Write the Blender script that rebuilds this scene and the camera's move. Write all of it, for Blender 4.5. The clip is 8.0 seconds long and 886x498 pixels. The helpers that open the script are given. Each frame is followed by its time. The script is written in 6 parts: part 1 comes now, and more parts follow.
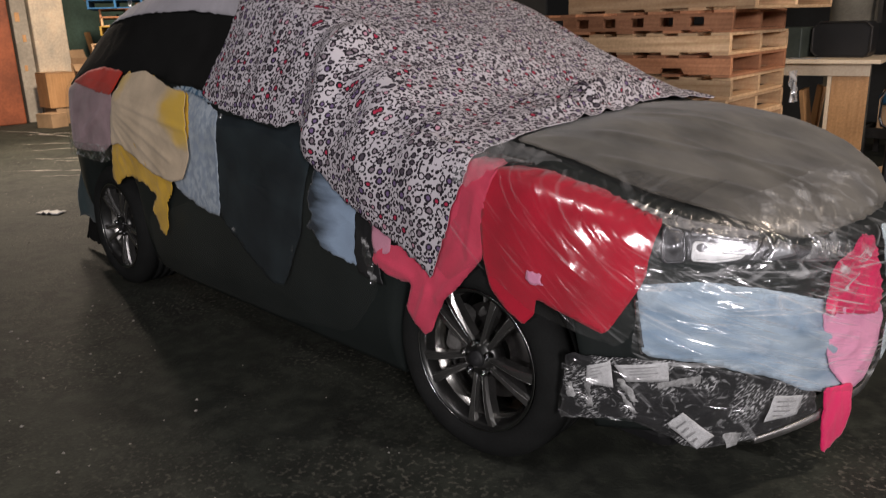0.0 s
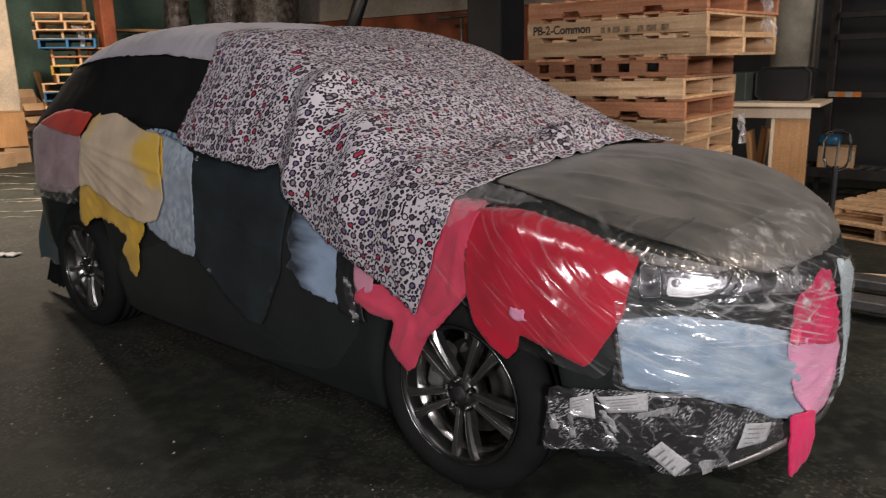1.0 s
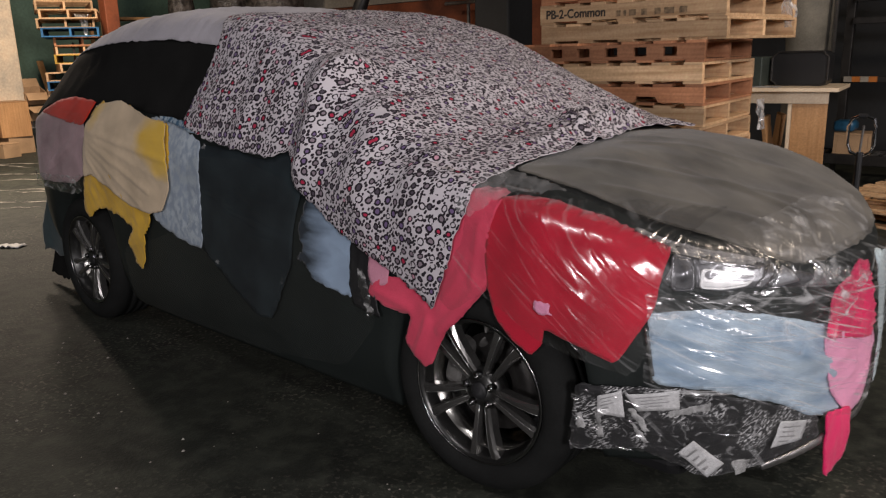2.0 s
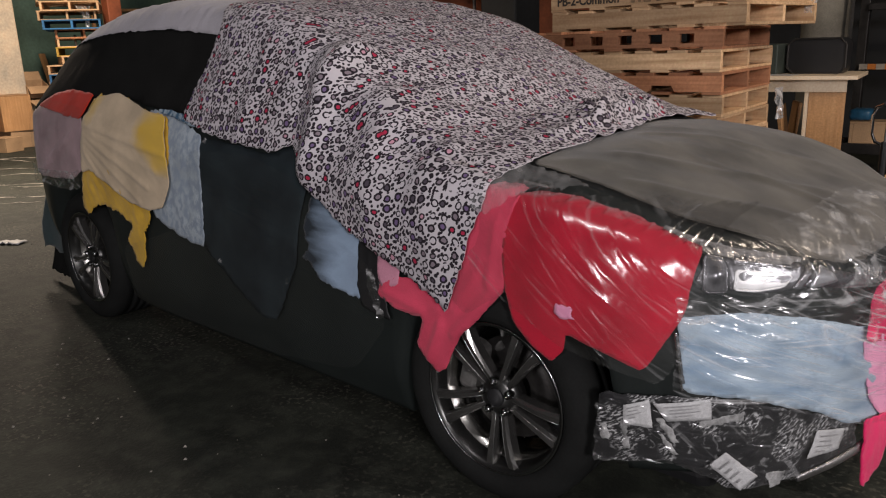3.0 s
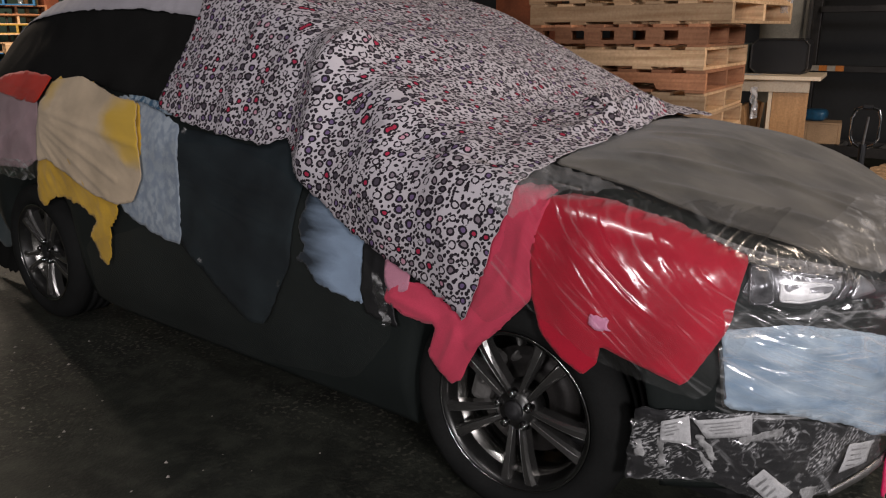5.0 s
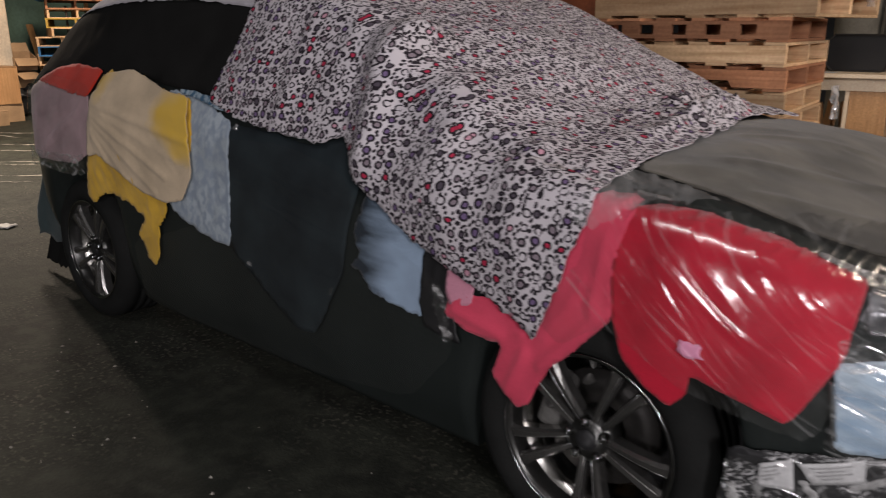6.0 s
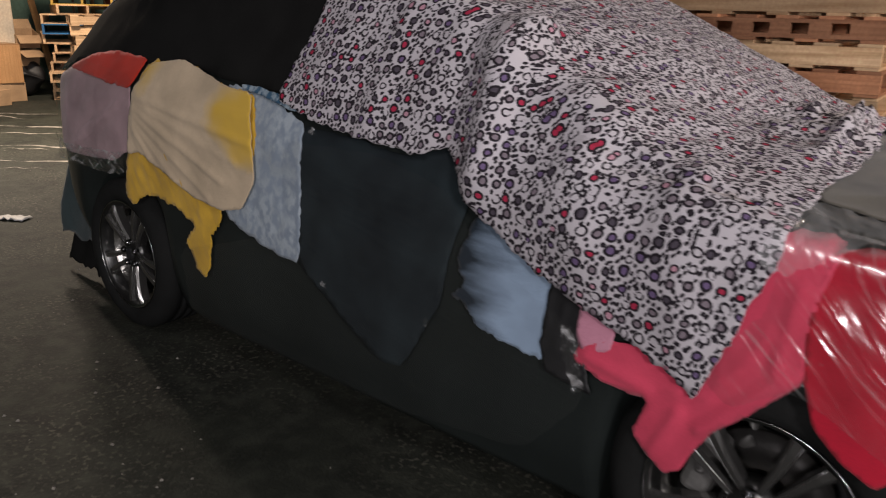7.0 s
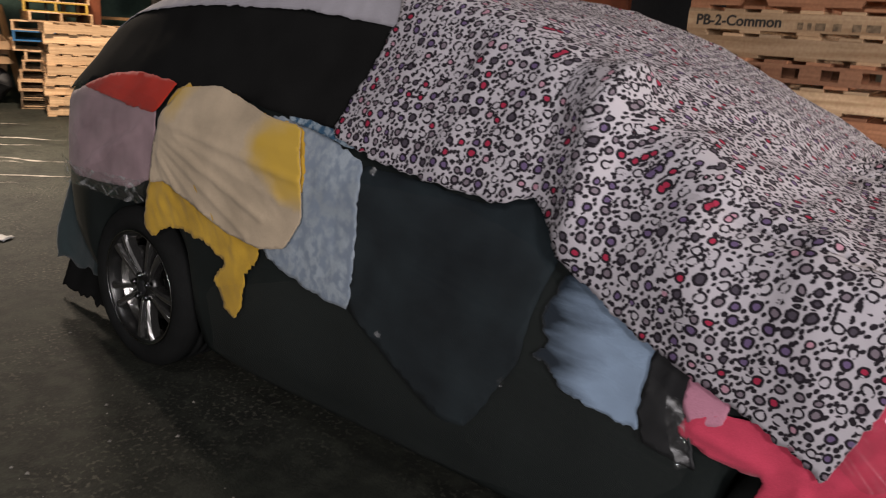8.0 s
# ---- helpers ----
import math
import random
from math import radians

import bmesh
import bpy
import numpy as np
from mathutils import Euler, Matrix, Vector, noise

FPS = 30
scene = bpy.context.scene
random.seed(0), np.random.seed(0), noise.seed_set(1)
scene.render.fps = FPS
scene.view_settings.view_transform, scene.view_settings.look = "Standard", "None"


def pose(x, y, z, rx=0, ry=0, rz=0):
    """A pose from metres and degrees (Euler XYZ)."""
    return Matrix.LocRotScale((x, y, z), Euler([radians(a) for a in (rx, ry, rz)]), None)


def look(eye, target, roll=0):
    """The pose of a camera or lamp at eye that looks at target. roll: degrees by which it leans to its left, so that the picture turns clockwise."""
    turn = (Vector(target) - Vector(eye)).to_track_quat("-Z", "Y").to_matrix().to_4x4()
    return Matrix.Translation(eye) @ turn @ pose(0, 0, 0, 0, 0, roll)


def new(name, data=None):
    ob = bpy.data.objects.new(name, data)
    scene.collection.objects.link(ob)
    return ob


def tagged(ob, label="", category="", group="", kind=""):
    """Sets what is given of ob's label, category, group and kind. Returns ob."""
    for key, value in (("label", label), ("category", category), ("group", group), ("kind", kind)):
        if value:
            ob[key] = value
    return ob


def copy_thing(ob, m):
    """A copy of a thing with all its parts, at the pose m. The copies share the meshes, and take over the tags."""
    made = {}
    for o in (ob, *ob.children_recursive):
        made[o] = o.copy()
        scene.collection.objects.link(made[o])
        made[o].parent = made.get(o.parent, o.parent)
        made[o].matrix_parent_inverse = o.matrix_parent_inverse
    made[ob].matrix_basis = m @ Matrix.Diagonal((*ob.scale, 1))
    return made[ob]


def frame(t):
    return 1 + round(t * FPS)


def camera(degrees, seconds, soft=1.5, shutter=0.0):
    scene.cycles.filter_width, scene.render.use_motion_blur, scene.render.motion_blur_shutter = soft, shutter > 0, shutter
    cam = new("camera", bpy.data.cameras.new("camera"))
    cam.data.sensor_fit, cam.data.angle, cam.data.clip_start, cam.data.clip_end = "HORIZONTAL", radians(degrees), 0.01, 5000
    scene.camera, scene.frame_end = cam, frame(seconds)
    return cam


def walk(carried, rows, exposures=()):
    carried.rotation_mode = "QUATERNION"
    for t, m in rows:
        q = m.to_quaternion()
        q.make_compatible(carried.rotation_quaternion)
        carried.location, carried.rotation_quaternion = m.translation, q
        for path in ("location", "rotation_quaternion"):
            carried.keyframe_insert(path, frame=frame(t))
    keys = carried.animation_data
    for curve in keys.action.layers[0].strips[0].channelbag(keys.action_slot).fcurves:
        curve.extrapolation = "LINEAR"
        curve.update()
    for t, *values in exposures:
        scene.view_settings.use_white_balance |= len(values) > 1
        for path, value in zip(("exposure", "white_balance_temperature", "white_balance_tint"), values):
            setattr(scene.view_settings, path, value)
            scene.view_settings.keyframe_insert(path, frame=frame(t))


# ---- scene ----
cam = camera(59.8, 8.0, soft=1.15, shutter=0.65)
PATH = [
    (0, (1.563, -1.683, 1.395), (0.192, -0.338, 0.837), -1.7),
    (0.5, (1.553, -1.762, 1.415), (0.211, -0.368, 0.911), -1.7),
    (1, (1.54, -1.806, 1.42), (0.246, -0.355, 0.954), -1.3),
    (1.2, (1.536, -1.816, 1.423), (0.255, -0.352, 0.96), -1.4),
    (2.3, (1.388, -1.717, 1.393), (0.083, -0.288, 0.885), -1.8),
    (2.5, (1.362, -1.691, 1.39), (0.059, -0.263, 0.877), -2.0),
    (3, (1.327, -1.674, 1.394), (0.021, -0.25, 0.878), -2.0),
    (3.5, (1.242, -1.703, 1.401), (-0.026, -0.248, 0.877), -1.4),
    (4, (1.143, -1.763, 1.411), (-0.057, -0.255, 0.878), -0.7),
    (4.2, (1.114, -1.785, 1.4), (-0.069, -0.263, 0.873), -0.3),
    (5.3, (1.03, -1.649, 1.396), (-0.15, -0.133, 0.841), -0.3),
    (5.5, (1.01, -1.614, 1.392), (-0.192, -0.118, 0.831), -0.5),
    (6, (0.887, -1.593, 1.385), (-0.381, -0.148, 0.833), -0.1),
    (6.5, (0.643, -1.624, 1.414), (-0.613, -0.174, 0.848), 0.5),
    (7, (0.414, -1.574, 1.412), (-0.83, -0.122, 0.824), 1.3),
    (7.5, (0.24, -1.553, 1.439), (-1.005, -0.094, 0.872), 2.1),
    (8, (0.054, -1.661, 1.443), (-1.113, -0.127, 0.91), 3.9),
]
walk(cam, [(t, look(eye, target, roll)) for t, eye, target, roll in PATH],
     exposures=[(0, -0.25), (1, -0.25), (2.5, -0.36), (4, -0.36), (5.5, -0.38), (7, -0.26), (8, -0.12)])

from mathutils.bvhtree import BVHTree
from mathutils.geometry import delaunay_2d_cdt

# ---- world, lights, exposure ----
world = bpy.data.worlds.new("night")
scene.world = world
world.use_nodes = True
bg = world.node_tree.nodes["Background"]
bg.inputs[0].default_value = (0.073, 0.081, 0.078, 1)
bg.inputs[1].default_value = 1.0


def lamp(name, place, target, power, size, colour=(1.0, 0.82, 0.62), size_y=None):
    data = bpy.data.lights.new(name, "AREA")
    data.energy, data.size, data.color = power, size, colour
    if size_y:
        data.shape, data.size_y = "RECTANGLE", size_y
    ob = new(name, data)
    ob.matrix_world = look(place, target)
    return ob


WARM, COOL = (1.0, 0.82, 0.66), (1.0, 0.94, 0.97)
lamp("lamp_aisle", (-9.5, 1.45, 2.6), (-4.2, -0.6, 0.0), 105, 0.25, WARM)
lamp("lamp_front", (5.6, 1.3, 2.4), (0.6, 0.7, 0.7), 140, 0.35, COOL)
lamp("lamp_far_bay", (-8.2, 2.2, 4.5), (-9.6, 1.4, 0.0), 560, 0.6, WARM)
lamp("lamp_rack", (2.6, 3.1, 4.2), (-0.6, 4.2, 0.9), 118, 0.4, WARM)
# unseen fill light, added to brighten the car's side and front
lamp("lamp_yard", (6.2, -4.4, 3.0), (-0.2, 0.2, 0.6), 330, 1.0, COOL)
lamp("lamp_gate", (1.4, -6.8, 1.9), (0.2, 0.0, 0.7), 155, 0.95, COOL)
# unseen overhead strip, added as fill for floor and film glints
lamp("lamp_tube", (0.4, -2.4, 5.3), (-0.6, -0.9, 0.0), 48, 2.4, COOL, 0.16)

# ---- materials ----


def mat(name, colour, rough=0.6, metal=0.0, vary=0.15, scale=8.0, grain=90.0, bump=0.25, depth=0.004, spec=0.5, sheen=0.0,
        second=None, coat=0.0, random_part=0.0):
    """A surface with variation at two scales: broad patches and fine grain, which also drives the relief."""
    m = bpy.data.materials.new(name)
    m.use_nodes = True
    nt = m.node_tree
    n, l = nt.nodes, nt.links
    p = n["Principled BSDF"]
    tc = n.new("ShaderNodeTexCoord")
    big, fine = n.new("ShaderNodeTexNoise"), n.new("ShaderNodeTexNoise")
    big.inputs["Scale"].default_value, fine.inputs["Scale"].default_value = scale, grain
    big.inputs["Detail"].default_value, fine.inputs["Detail"].default_value = 5, 4
    for t in (big, fine):
        l.new(tc.outputs["Object"], t.inputs["Vector"])
    ramp = n.new("ShaderNodeValToRGB")
    dark = [c * (1 - 2 * vary) for c in (second or colour)]
    light = [min(1, c * (1 + vary)) for c in colour]
    ramp.color_ramp.elements[0].position, ramp.color_ramp.elements[1].position = 0.32, 0.68
    ramp.color_ramp.elements[0].color, ramp.color_ramp.elements[1].color = (*dark, 1), (*light, 1)
    l.new(big.outputs["Fac"], ramp.inputs[0])
    mix = n.new("ShaderNodeMixRGB")
    mix.blend_type, mix.inputs[0].default_value = "OVERLAY", 0.35
    l.new(ramp.outputs[0], mix.inputs[1])
    l.new(fine.outputs["Fac"], mix.inputs[2])
    out = mix.outputs[0]
    if random_part:
        info, hsv = n.new("ShaderNodeObjectInfo"), n.new("ShaderNodeHueSaturation")
        mp = n.new("ShaderNodeMapRange")
        mp.inputs[3].default_value, mp.inputs[4].default_value = 1 - random_part, 1 + random_part
        l.new(info.outputs["Random"], mp.inputs[0])
        l.new(mp.outputs[0], hsv.inputs["Value"])
        l.new(out, hsv.inputs["Color"])
        out = hsv.outputs[0]
    l.new(out, p.inputs["Base Color"])
    p.inputs["Roughness"].default_value, p.inputs["Metallic"].default_value = rough, metal
    p.inputs["Specular IOR Level"].default_value = spec
    p.inputs["Sheen Weight"].default_value = sheen
    p.inputs["Coat Weight"].default_value = coat
    b = n.new("ShaderNodeBump")
    b.inputs["Strength"].default_value, b.inputs["Distance"].default_value = bump, depth
    l.new(fine.outputs["Fac"], b.inputs["Height"])
    l.new(b.outputs[0], p.inputs["Normal"])
    return m


def wood(name, colour, dark, rough=0.75, along=0):
    """Sawn timber: streaks along one axis, knots and grain."""
    m = mat(name, colour, rough, vary=0.1, scale=3, grain=60, bump=0.4, depth=0.002, random_part=0.3)
    nt = m.node_tree
    n, l = nt.nodes, nt.links
    tc, mp, no = n.new("ShaderNodeTexCoord"), n.new("ShaderNodeMapping"), n.new("ShaderNodeTexNoise")
    s = [45.0, 45.0, 45.0]
    s[along] = 2.0
    mp.inputs["Scale"].default_value = s
    no.inputs["Scale"].default_value, no.inputs["Detail"].default_value = 1.0, 6
    info = n.new("ShaderNodeObjectInfo")
    add = n.new("ShaderNodeVectorMath")
    l.new(tc.outputs["Object"], add.inputs[0])
    l.new(info.outputs["Location"], add.inputs[1])
    l.new(add.outputs[0], mp.inputs["Vector"])
    l.new(mp.outputs[0], no.inputs["Vector"])
    ramp = n.new("ShaderNodeValToRGB")
    ramp.color_ramp.elements[0].position, ramp.color_ramp.elements[1].position = 0.3, 0.65
    ramp.color_ramp.elements[0].color, ramp.color_ramp.elements[1].color = (*dark, 1), (1, 1, 1, 1)
    l.new(no.outputs["Fac"], ramp.inputs[0])
    p = n["Principled BSDF"]
    old = p.inputs["Base Color"].links[0].from_socket
    mul = n.new("ShaderNodeMixRGB")
    mul.blend_type, mul.inputs[0].default_value = "MULTIPLY", 0.6
    l.new(old, mul.inputs[1])
    l.new(ramp.outputs[0], mul.inputs[2])
    l.new(mul.outputs[0], p.inputs["Base Color"])
    return m


def cloth_mat(name, colour, second=None, rough=0.85, vary=0.12, scale=5, sheen=0.15, weave=420, bump=0.35):
    m = mat(name, colour, rough, vary=vary, scale=scale, grain=weave, bump=bump, depth=0.0015, spec=0.2, sheen=sheen, second=second)
    return m


M = {}


def floor_mat():
    m = mat("worn_asphalt", (0.0205, 0.0228, 0.0165), 0.80, vary=0.3, scale=2.6, grain=75, bump=0.45, depth=0.008, spec=0.30)
    nt = m.node_tree
    n, l = nt.nodes, nt.links
    p = n["Principled BSDF"]
    tc = n.new("ShaderNodeTexCoord")
    speck, where, scuff = n.new("ShaderNodeTexNoise"), n.new("ShaderNodeTexNoise"), n.new("ShaderNodeTexNoise")
    for t, sc, de in ((speck, 48, 4), (where, 1.1, 4), (scuff, 11, 9)):
        t.inputs["Scale"].default_value, t.inputs["Detail"].default_value = sc, de
        l.new(tc.outputs["Object"], t.inputs["Vector"])
    a, b, prod = n.new("ShaderNodeMapRange"), n.new("ShaderNodeMapRange"), n.new("ShaderNodeMath")
    a.inputs[1].default_value, a.inputs[2].default_value = 0.54, 0.64
    b.inputs[1].default_value, b.inputs[2].default_value = 0.42, 0.66
    l.new(speck.outputs["Fac"], a.inputs[0])
    l.new(where.outputs["Fac"], b.inputs[0])
    prod.operation = "MULTIPLY"
    l.new(a.outputs[0], prod.inputs[0])
    l.new(b.outputs[0], prod.inputs[1])
    old = p.inputs["Base Color"].links[0].from_socket
    m1, m2, sr = n.new("ShaderNodeMixRGB"), n.new("ShaderNodeMixRGB"), n.new("ShaderNodeMapRange")
    l.new(prod.outputs[0], m1.inputs[0])
    l.new(old, m1.inputs[1])
    m1.inputs[2].default_value = (0.12, 0.112, 0.088, 1)
    sr.inputs[1].default_value, sr.inputs[2].default_value, sr.inputs[4].default_value = 0.46, 0.66, 0.75
    l.new(scuff.outputs["Fac"], sr.inputs[0])
    l.new(sr.outputs[0], m2.inputs[0])
    l.new(m1.outputs[0], m2.inputs[1])
    m2.inputs[2].default_value = (0.040, 0.043, 0.032, 1)
    l.new(m2.outputs[0], p.inputs["Base Color"])
    return m


M["floor"] = floor_mat()
M["paint"] = mat("black_car_paint", (0.0165, 0.0205, 0.0195), 0.42, vary=0.1, scale=3, grain=200, bump=0.02, depth=0.0005, coat=0.1, spec=0.25)
M["trim"] = mat("black_plastic", (0.012, 0.012, 0.013), 0.55, vary=0.1, grain=300, bump=0.1, depth=0.0008)
M["rubber"] = mat("tyre_rubber", (0.012, 0.0125, 0.012), 0.85, vary=0.1, grain=140, bump=0.2, depth=0.001, spec=0.15)
M["alloy"] = mat("dark_alloy", (0.09, 0.09, 0.087), 0.30, 0.9, vary=0.1, grain=200, bump=0.05, depth=0.0005)
M["alloy_bright"] = mat("machined_alloy", (0.34, 0.34, 0.34), 0.2, 1.0, vary=0.05, grain=300, bump=0.04, depth=0.0004)
M["spoke"] = mat("dark_grey_spoke", (0.19, 0.186, 0.178), 0.24, 0.85, vary=0.06, grain=300, bump=0.05, depth=0.0004)
M["edge"] = mat("machined_edge", (0.55, 0.55, 0.54), 0.3, 0.95, vary=0.05)
M["iron"] = mat("brake_iron", (0.045, 0.042, 0.04), 0.5, 0.6, vary=0.2, grain=80)
M["caliper"] = mat("cast_grey_metal", (0.20, 0.195, 0.185), 0.5, 0.5, vary=0.2, grain=60)
M["barrel"] = mat("brushed_alloy", (0.50, 0.49, 0.46), 0.26, 1.0, vary=0.15, scale=14, grain=200, bump=0.05, depth=0.0005)
M["nut"] = mat("dark_chrome", (0.22, 0.22, 0.22), 0.16, 1.0, vary=0.05, grain=100, bump=0.02)
M["chrome"] = mat("chrome", (0.72, 0.72, 0.74), 0.12, 1.0, vary=0.03, grain=100, bump=0.02)
M["reflector"] = mat("silvered_plastic", (0.55, 0.56, 0.58), 0.28, 0.75, vary=0.05, grain=60, bump=0.2, depth=0.003)
M["pallet"] = wood("pallet_wood", (0.64, 0.43, 0.245), (0.45, 0.32, 0.20))
M["pallet_red"] = wood("stained_pallet_wood", (0.47, 0.215, 0.105), (0.45, 0.30, 0.22))
M["pallet_blue"] = wood("blue_pallet_wood", (0.03, 0.16, 0.35), (0.4, 0.4, 0.5))
M["pallet_yellow"] = wood("yellow_pallet_wood", (0.55, 0.36, 0.06), (0.5, 0.4, 0.3))
M["ply"] = wood("plywood", (0.50, 0.28, 0.125), (0.7, 0.6, 0.5), 0.5, along=2)
M["laminate"] = mat("cream_laminate", (0.78, 0.63, 0.45), 0.45, vary=0.06, scale=3, grain=60, bump=0.08)
M["green"] = mat("green_wall_paint", (0.095, 0.165, 0.130), 0.6, vary=0.3, scale=0.9, grain=20, bump=0.2)
M["rust"] = mat("rust_red_paint", (0.30, 0.085, 0.035), 0.65, vary=0.25, scale=1.5, grain=25, bump=0.3, second=(0.20, 0.06, 0.03))
M["white"] = mat("dirty_white_paint", (0.38, 0.34, 0.28), 0.7, vary=0.18, scale=1.2, grain=25, bump=0.2)
# near-black, with the shade of the dim bay put into the colour
M["dark"] = mat("shade_dark_paint", (0.018, 0.019, 0.020), 0.7, vary=0.2, scale=1, grain=20)
M["ceiling"] = mat("unseen_dark_ceiling", (0.05, 0.048, 0.045), 0.8, vary=0.2, scale=1, grain=15)
M["card"] = mat("cardboard", (0.42, 0.27, 0.15), 0.8, vary=0.15, scale=3, grain=80, bump=0.15)
M["steel"] = mat("bare_steel", (0.35, 0.34, 0.33), 0.4, 0.85, vary=0.15, grain=60)
M["black_plastic"] = mat("matt_black_plastic", (0.012, 0.012, 0.013), 0.5, vary=0.1, grain=100)

# ---- building helpers ----
YC = 0.92


def part(name, bm, material, parent=None, label="", smooth=False):
    me = bpy.data.meshes.new(name)
    bm.to_mesh(me)
    bm.free()
    me.materials.append(material)
    if smooth:
        for f in me.polygons:
            f.use_smooth = True
    ob = new(name, me)
    ob.parent = parent
    return tagged(ob, label)


def empty(name, m, label, category, group="", kind=""):
    ob = new(name)
    ob.empty_display_size = 0.1
    ob.matrix_basis = m
    return tagged(ob, label, category, group, kind)


def box_bm(sx, sy, sz, at=(0, 0, 0), bevel=0.0):
    bm = bmesh.new()
    bmesh.ops.create_cube(bm, size=1.0)
    bmesh.ops.scale(bm, vec=(sx, sy, sz), verts=bm.verts)
    if bevel:
        bmesh.ops.bevel(bm, geom=bm.edges[:], offset=bevel, segments=2, affect="EDGES", profile=0.5)
    bmesh.ops.translate(bm, vec=at, verts=bm.verts)
    return bm


def lathe_bm(profile, steps=64, axis="Y", closed=True):
    """Turns (radius, height) pairs about an axis."""
    bm = bmesh.new()
    rings = []
    for k in range(steps):
        a = 2 * math.pi * k / steps
        c, s = math.cos(a), math.sin(a)
        rings.append([bm.verts.new((r * c, h, r * s) if axis == "Y" else (r * c, r * s, h)) for r, h in profile])
    n = len(profile)
    for k in range(steps):
        a, b = rings[k], rings[(k + 1) % steps]
        for i in range(n if closed else n - 1):
            j = (i + 1) % n
            bm.faces.new((a[i], a[j], b[j], b[i]))
    bmesh.ops.recalc_face_normals(bm, faces=bm.faces)
    return bm


def tube_bm(points, radius, sides=10, closed=False):
    bm = bmesh.new()
    pts = [Vector(p) for p in points]
    rings = []
    for i, p in enumerate(pts):
        a = pts[i - 1] if i or closed else p
        b = pts[(i + 1) % len(pts)] if i < len(pts) - 1 or closed else p
        d = (b - a).normalized()
        u = d.cross(Vector((0.3, 0.2, 0.93))).normalized()
        v = d.cross(u)
        rings.append([bm.verts.new(p + radius * (math.cos(2 * math.pi * k / sides) * u + math.sin(2 * math.pi * k / sides) * v)) for k in range(sides)])
    for i in range(len(rings) if closed else len(rings) - 1):
        a, b = rings[i], rings[(i + 1) % len(rings)]
        for k in range(sides):
            bm.faces.new((a[k], a[(k + 1) % sides], b[(k + 1) % sides], b[k]))
    if not closed:
        bm.faces.new(rings[0][::-1])
        bm.faces.new(rings[-1])
    bmesh.ops.recalc_face_normals(bm, faces=bm.faces)
    return bm


def smooth_curve(pairs):
    """A monotone cubic through (x, y) pairs."""
    xs, ys = np.array([p[0] for p in pairs], float), np.array([p[1] for p in pairs], float)
    h, d = np.diff(xs), np.diff(ys) / np.diff(xs)
    m = np.zeros(len(xs))
    m[0], m[-1] = d[0], d[-1]
    for i in range(1, len(xs) - 1):
        if d[i - 1] * d[i] > 0:
            a, b = 2 * h[i] + h[i - 1], h[i] + 2 * h[i - 1]
            m[i] = (a + b) / (a / d[i - 1] + b / d[i])

    def f(x):
        i = int(min(max(np.searchsorted(xs, x) - 1, 0), len(h) - 1))
        t = min(max((x - xs[i]) / h[i], 0), 1)
        return ((2 * t**3 - 3 * t**2 + 1) * ys[i] + (t**3 - 2 * t**2 + t) * h[i] * m[i] + (3 * t**2 - 2 * t**3) * ys[i + 1] + (t**3 - t**2) * h[i] * m[i + 1])
    return f


# ---- floor, walls, ceiling ----
floor = part("floor", box_bm(60, 60, 0.2, (-5, 5, -0.1)), M["floor"])
tagged(floor, "worn dark asphalt floor with grit and stains", "floor", kind="structure")
for name, size, at, m, label in (
    ("wall_west", (0.3, 24, 6), (-15.2, 3.0, 3.0), "green", "dark green painted warehouse wall"),
    ("wall_north", (36, 0.3, 6), (2.8, 9.6, 3.0), "dark", "warehouse back wall with its shade put into a dark colour"),
    # the east and south walls are added out of view to close the hall
    ("wall_east", (0.3, 24, 6), (9.0, 3.0, 3.0), "dark", "unseen dark side wall that closes the hall"),
    ("wall_south", (36, 0.3, 6), (2.8, -9.0, 3.0), "dark", "unseen dark wall that closes the hall to the south"),
):
    tagged(part(name, box_bm(*size, at), M[m]), label, "wall", kind="structure")
# added above the view; its dark colour keeps bounced light low
tagged(part("ceiling", box_bm(40, 24, 0.2, (0, 3, 6.1)), M["ceiling"]), "unseen dark ceiling that closes the hall", "ceiling", kind="structure")

# ---- the car ----
WHEELBASE, HUB, TYRE = 2.79, 0.345, 0.345
half_width = smooth_curve([(-3.70, 0.02), (-3.66, 0.50), (-3.57, 0.73), (-3.42, 0.865), (-3.1, 0.935), (-2.6, 0.945), (-1.5, 0.94), (-0.3, 0.945), (0.1, 0.945), (0.32, 0.93), (0.46, 0.885), (0.58, 0.79), (0.68, 0.65), (0.76, 0.48), (0.82, 0.28), (0.85, 0.02)])
z_shoulder = smooth_curve([(-3.70, 0.95), (-3.5, 1.1), (-3.0, 1.14), (-2.5, 1.125), (-1.6, 1.07), (-0.85, 1.01), (-0.2, 0.985), (0.1, 0.96), (0.4, 0.89), (0.55, 0.84), (0.7, 0.78), (0.85, 0.7)])
z_edge = smooth_curve([(-3.70, 1.02), (-3.5, 1.26), (-3.25, 1.415), (-2.8, 1.52), (-2.2, 1.56), (-1.5, 1.53), (-1.15, 1.455), (-0.93, 1.35), (-0.58, 1.17), (-0.25, 1.035), (-0.05, 1.0), (0.2, 0.973), (0.5, 0.888), (0.7, 0.805), (0.85, 0.715)])
w_edge = smooth_curve([(-3.70, 0.6), (-3.2, 0.62), (-2.6, 0.66), (-1.4, 0.67), (-0.9, 0.71), (-0.5, 0.76), (-0.1, 0.8), (0.3, 0.77), (0.6, 0.72), (0.85, 0.7)])
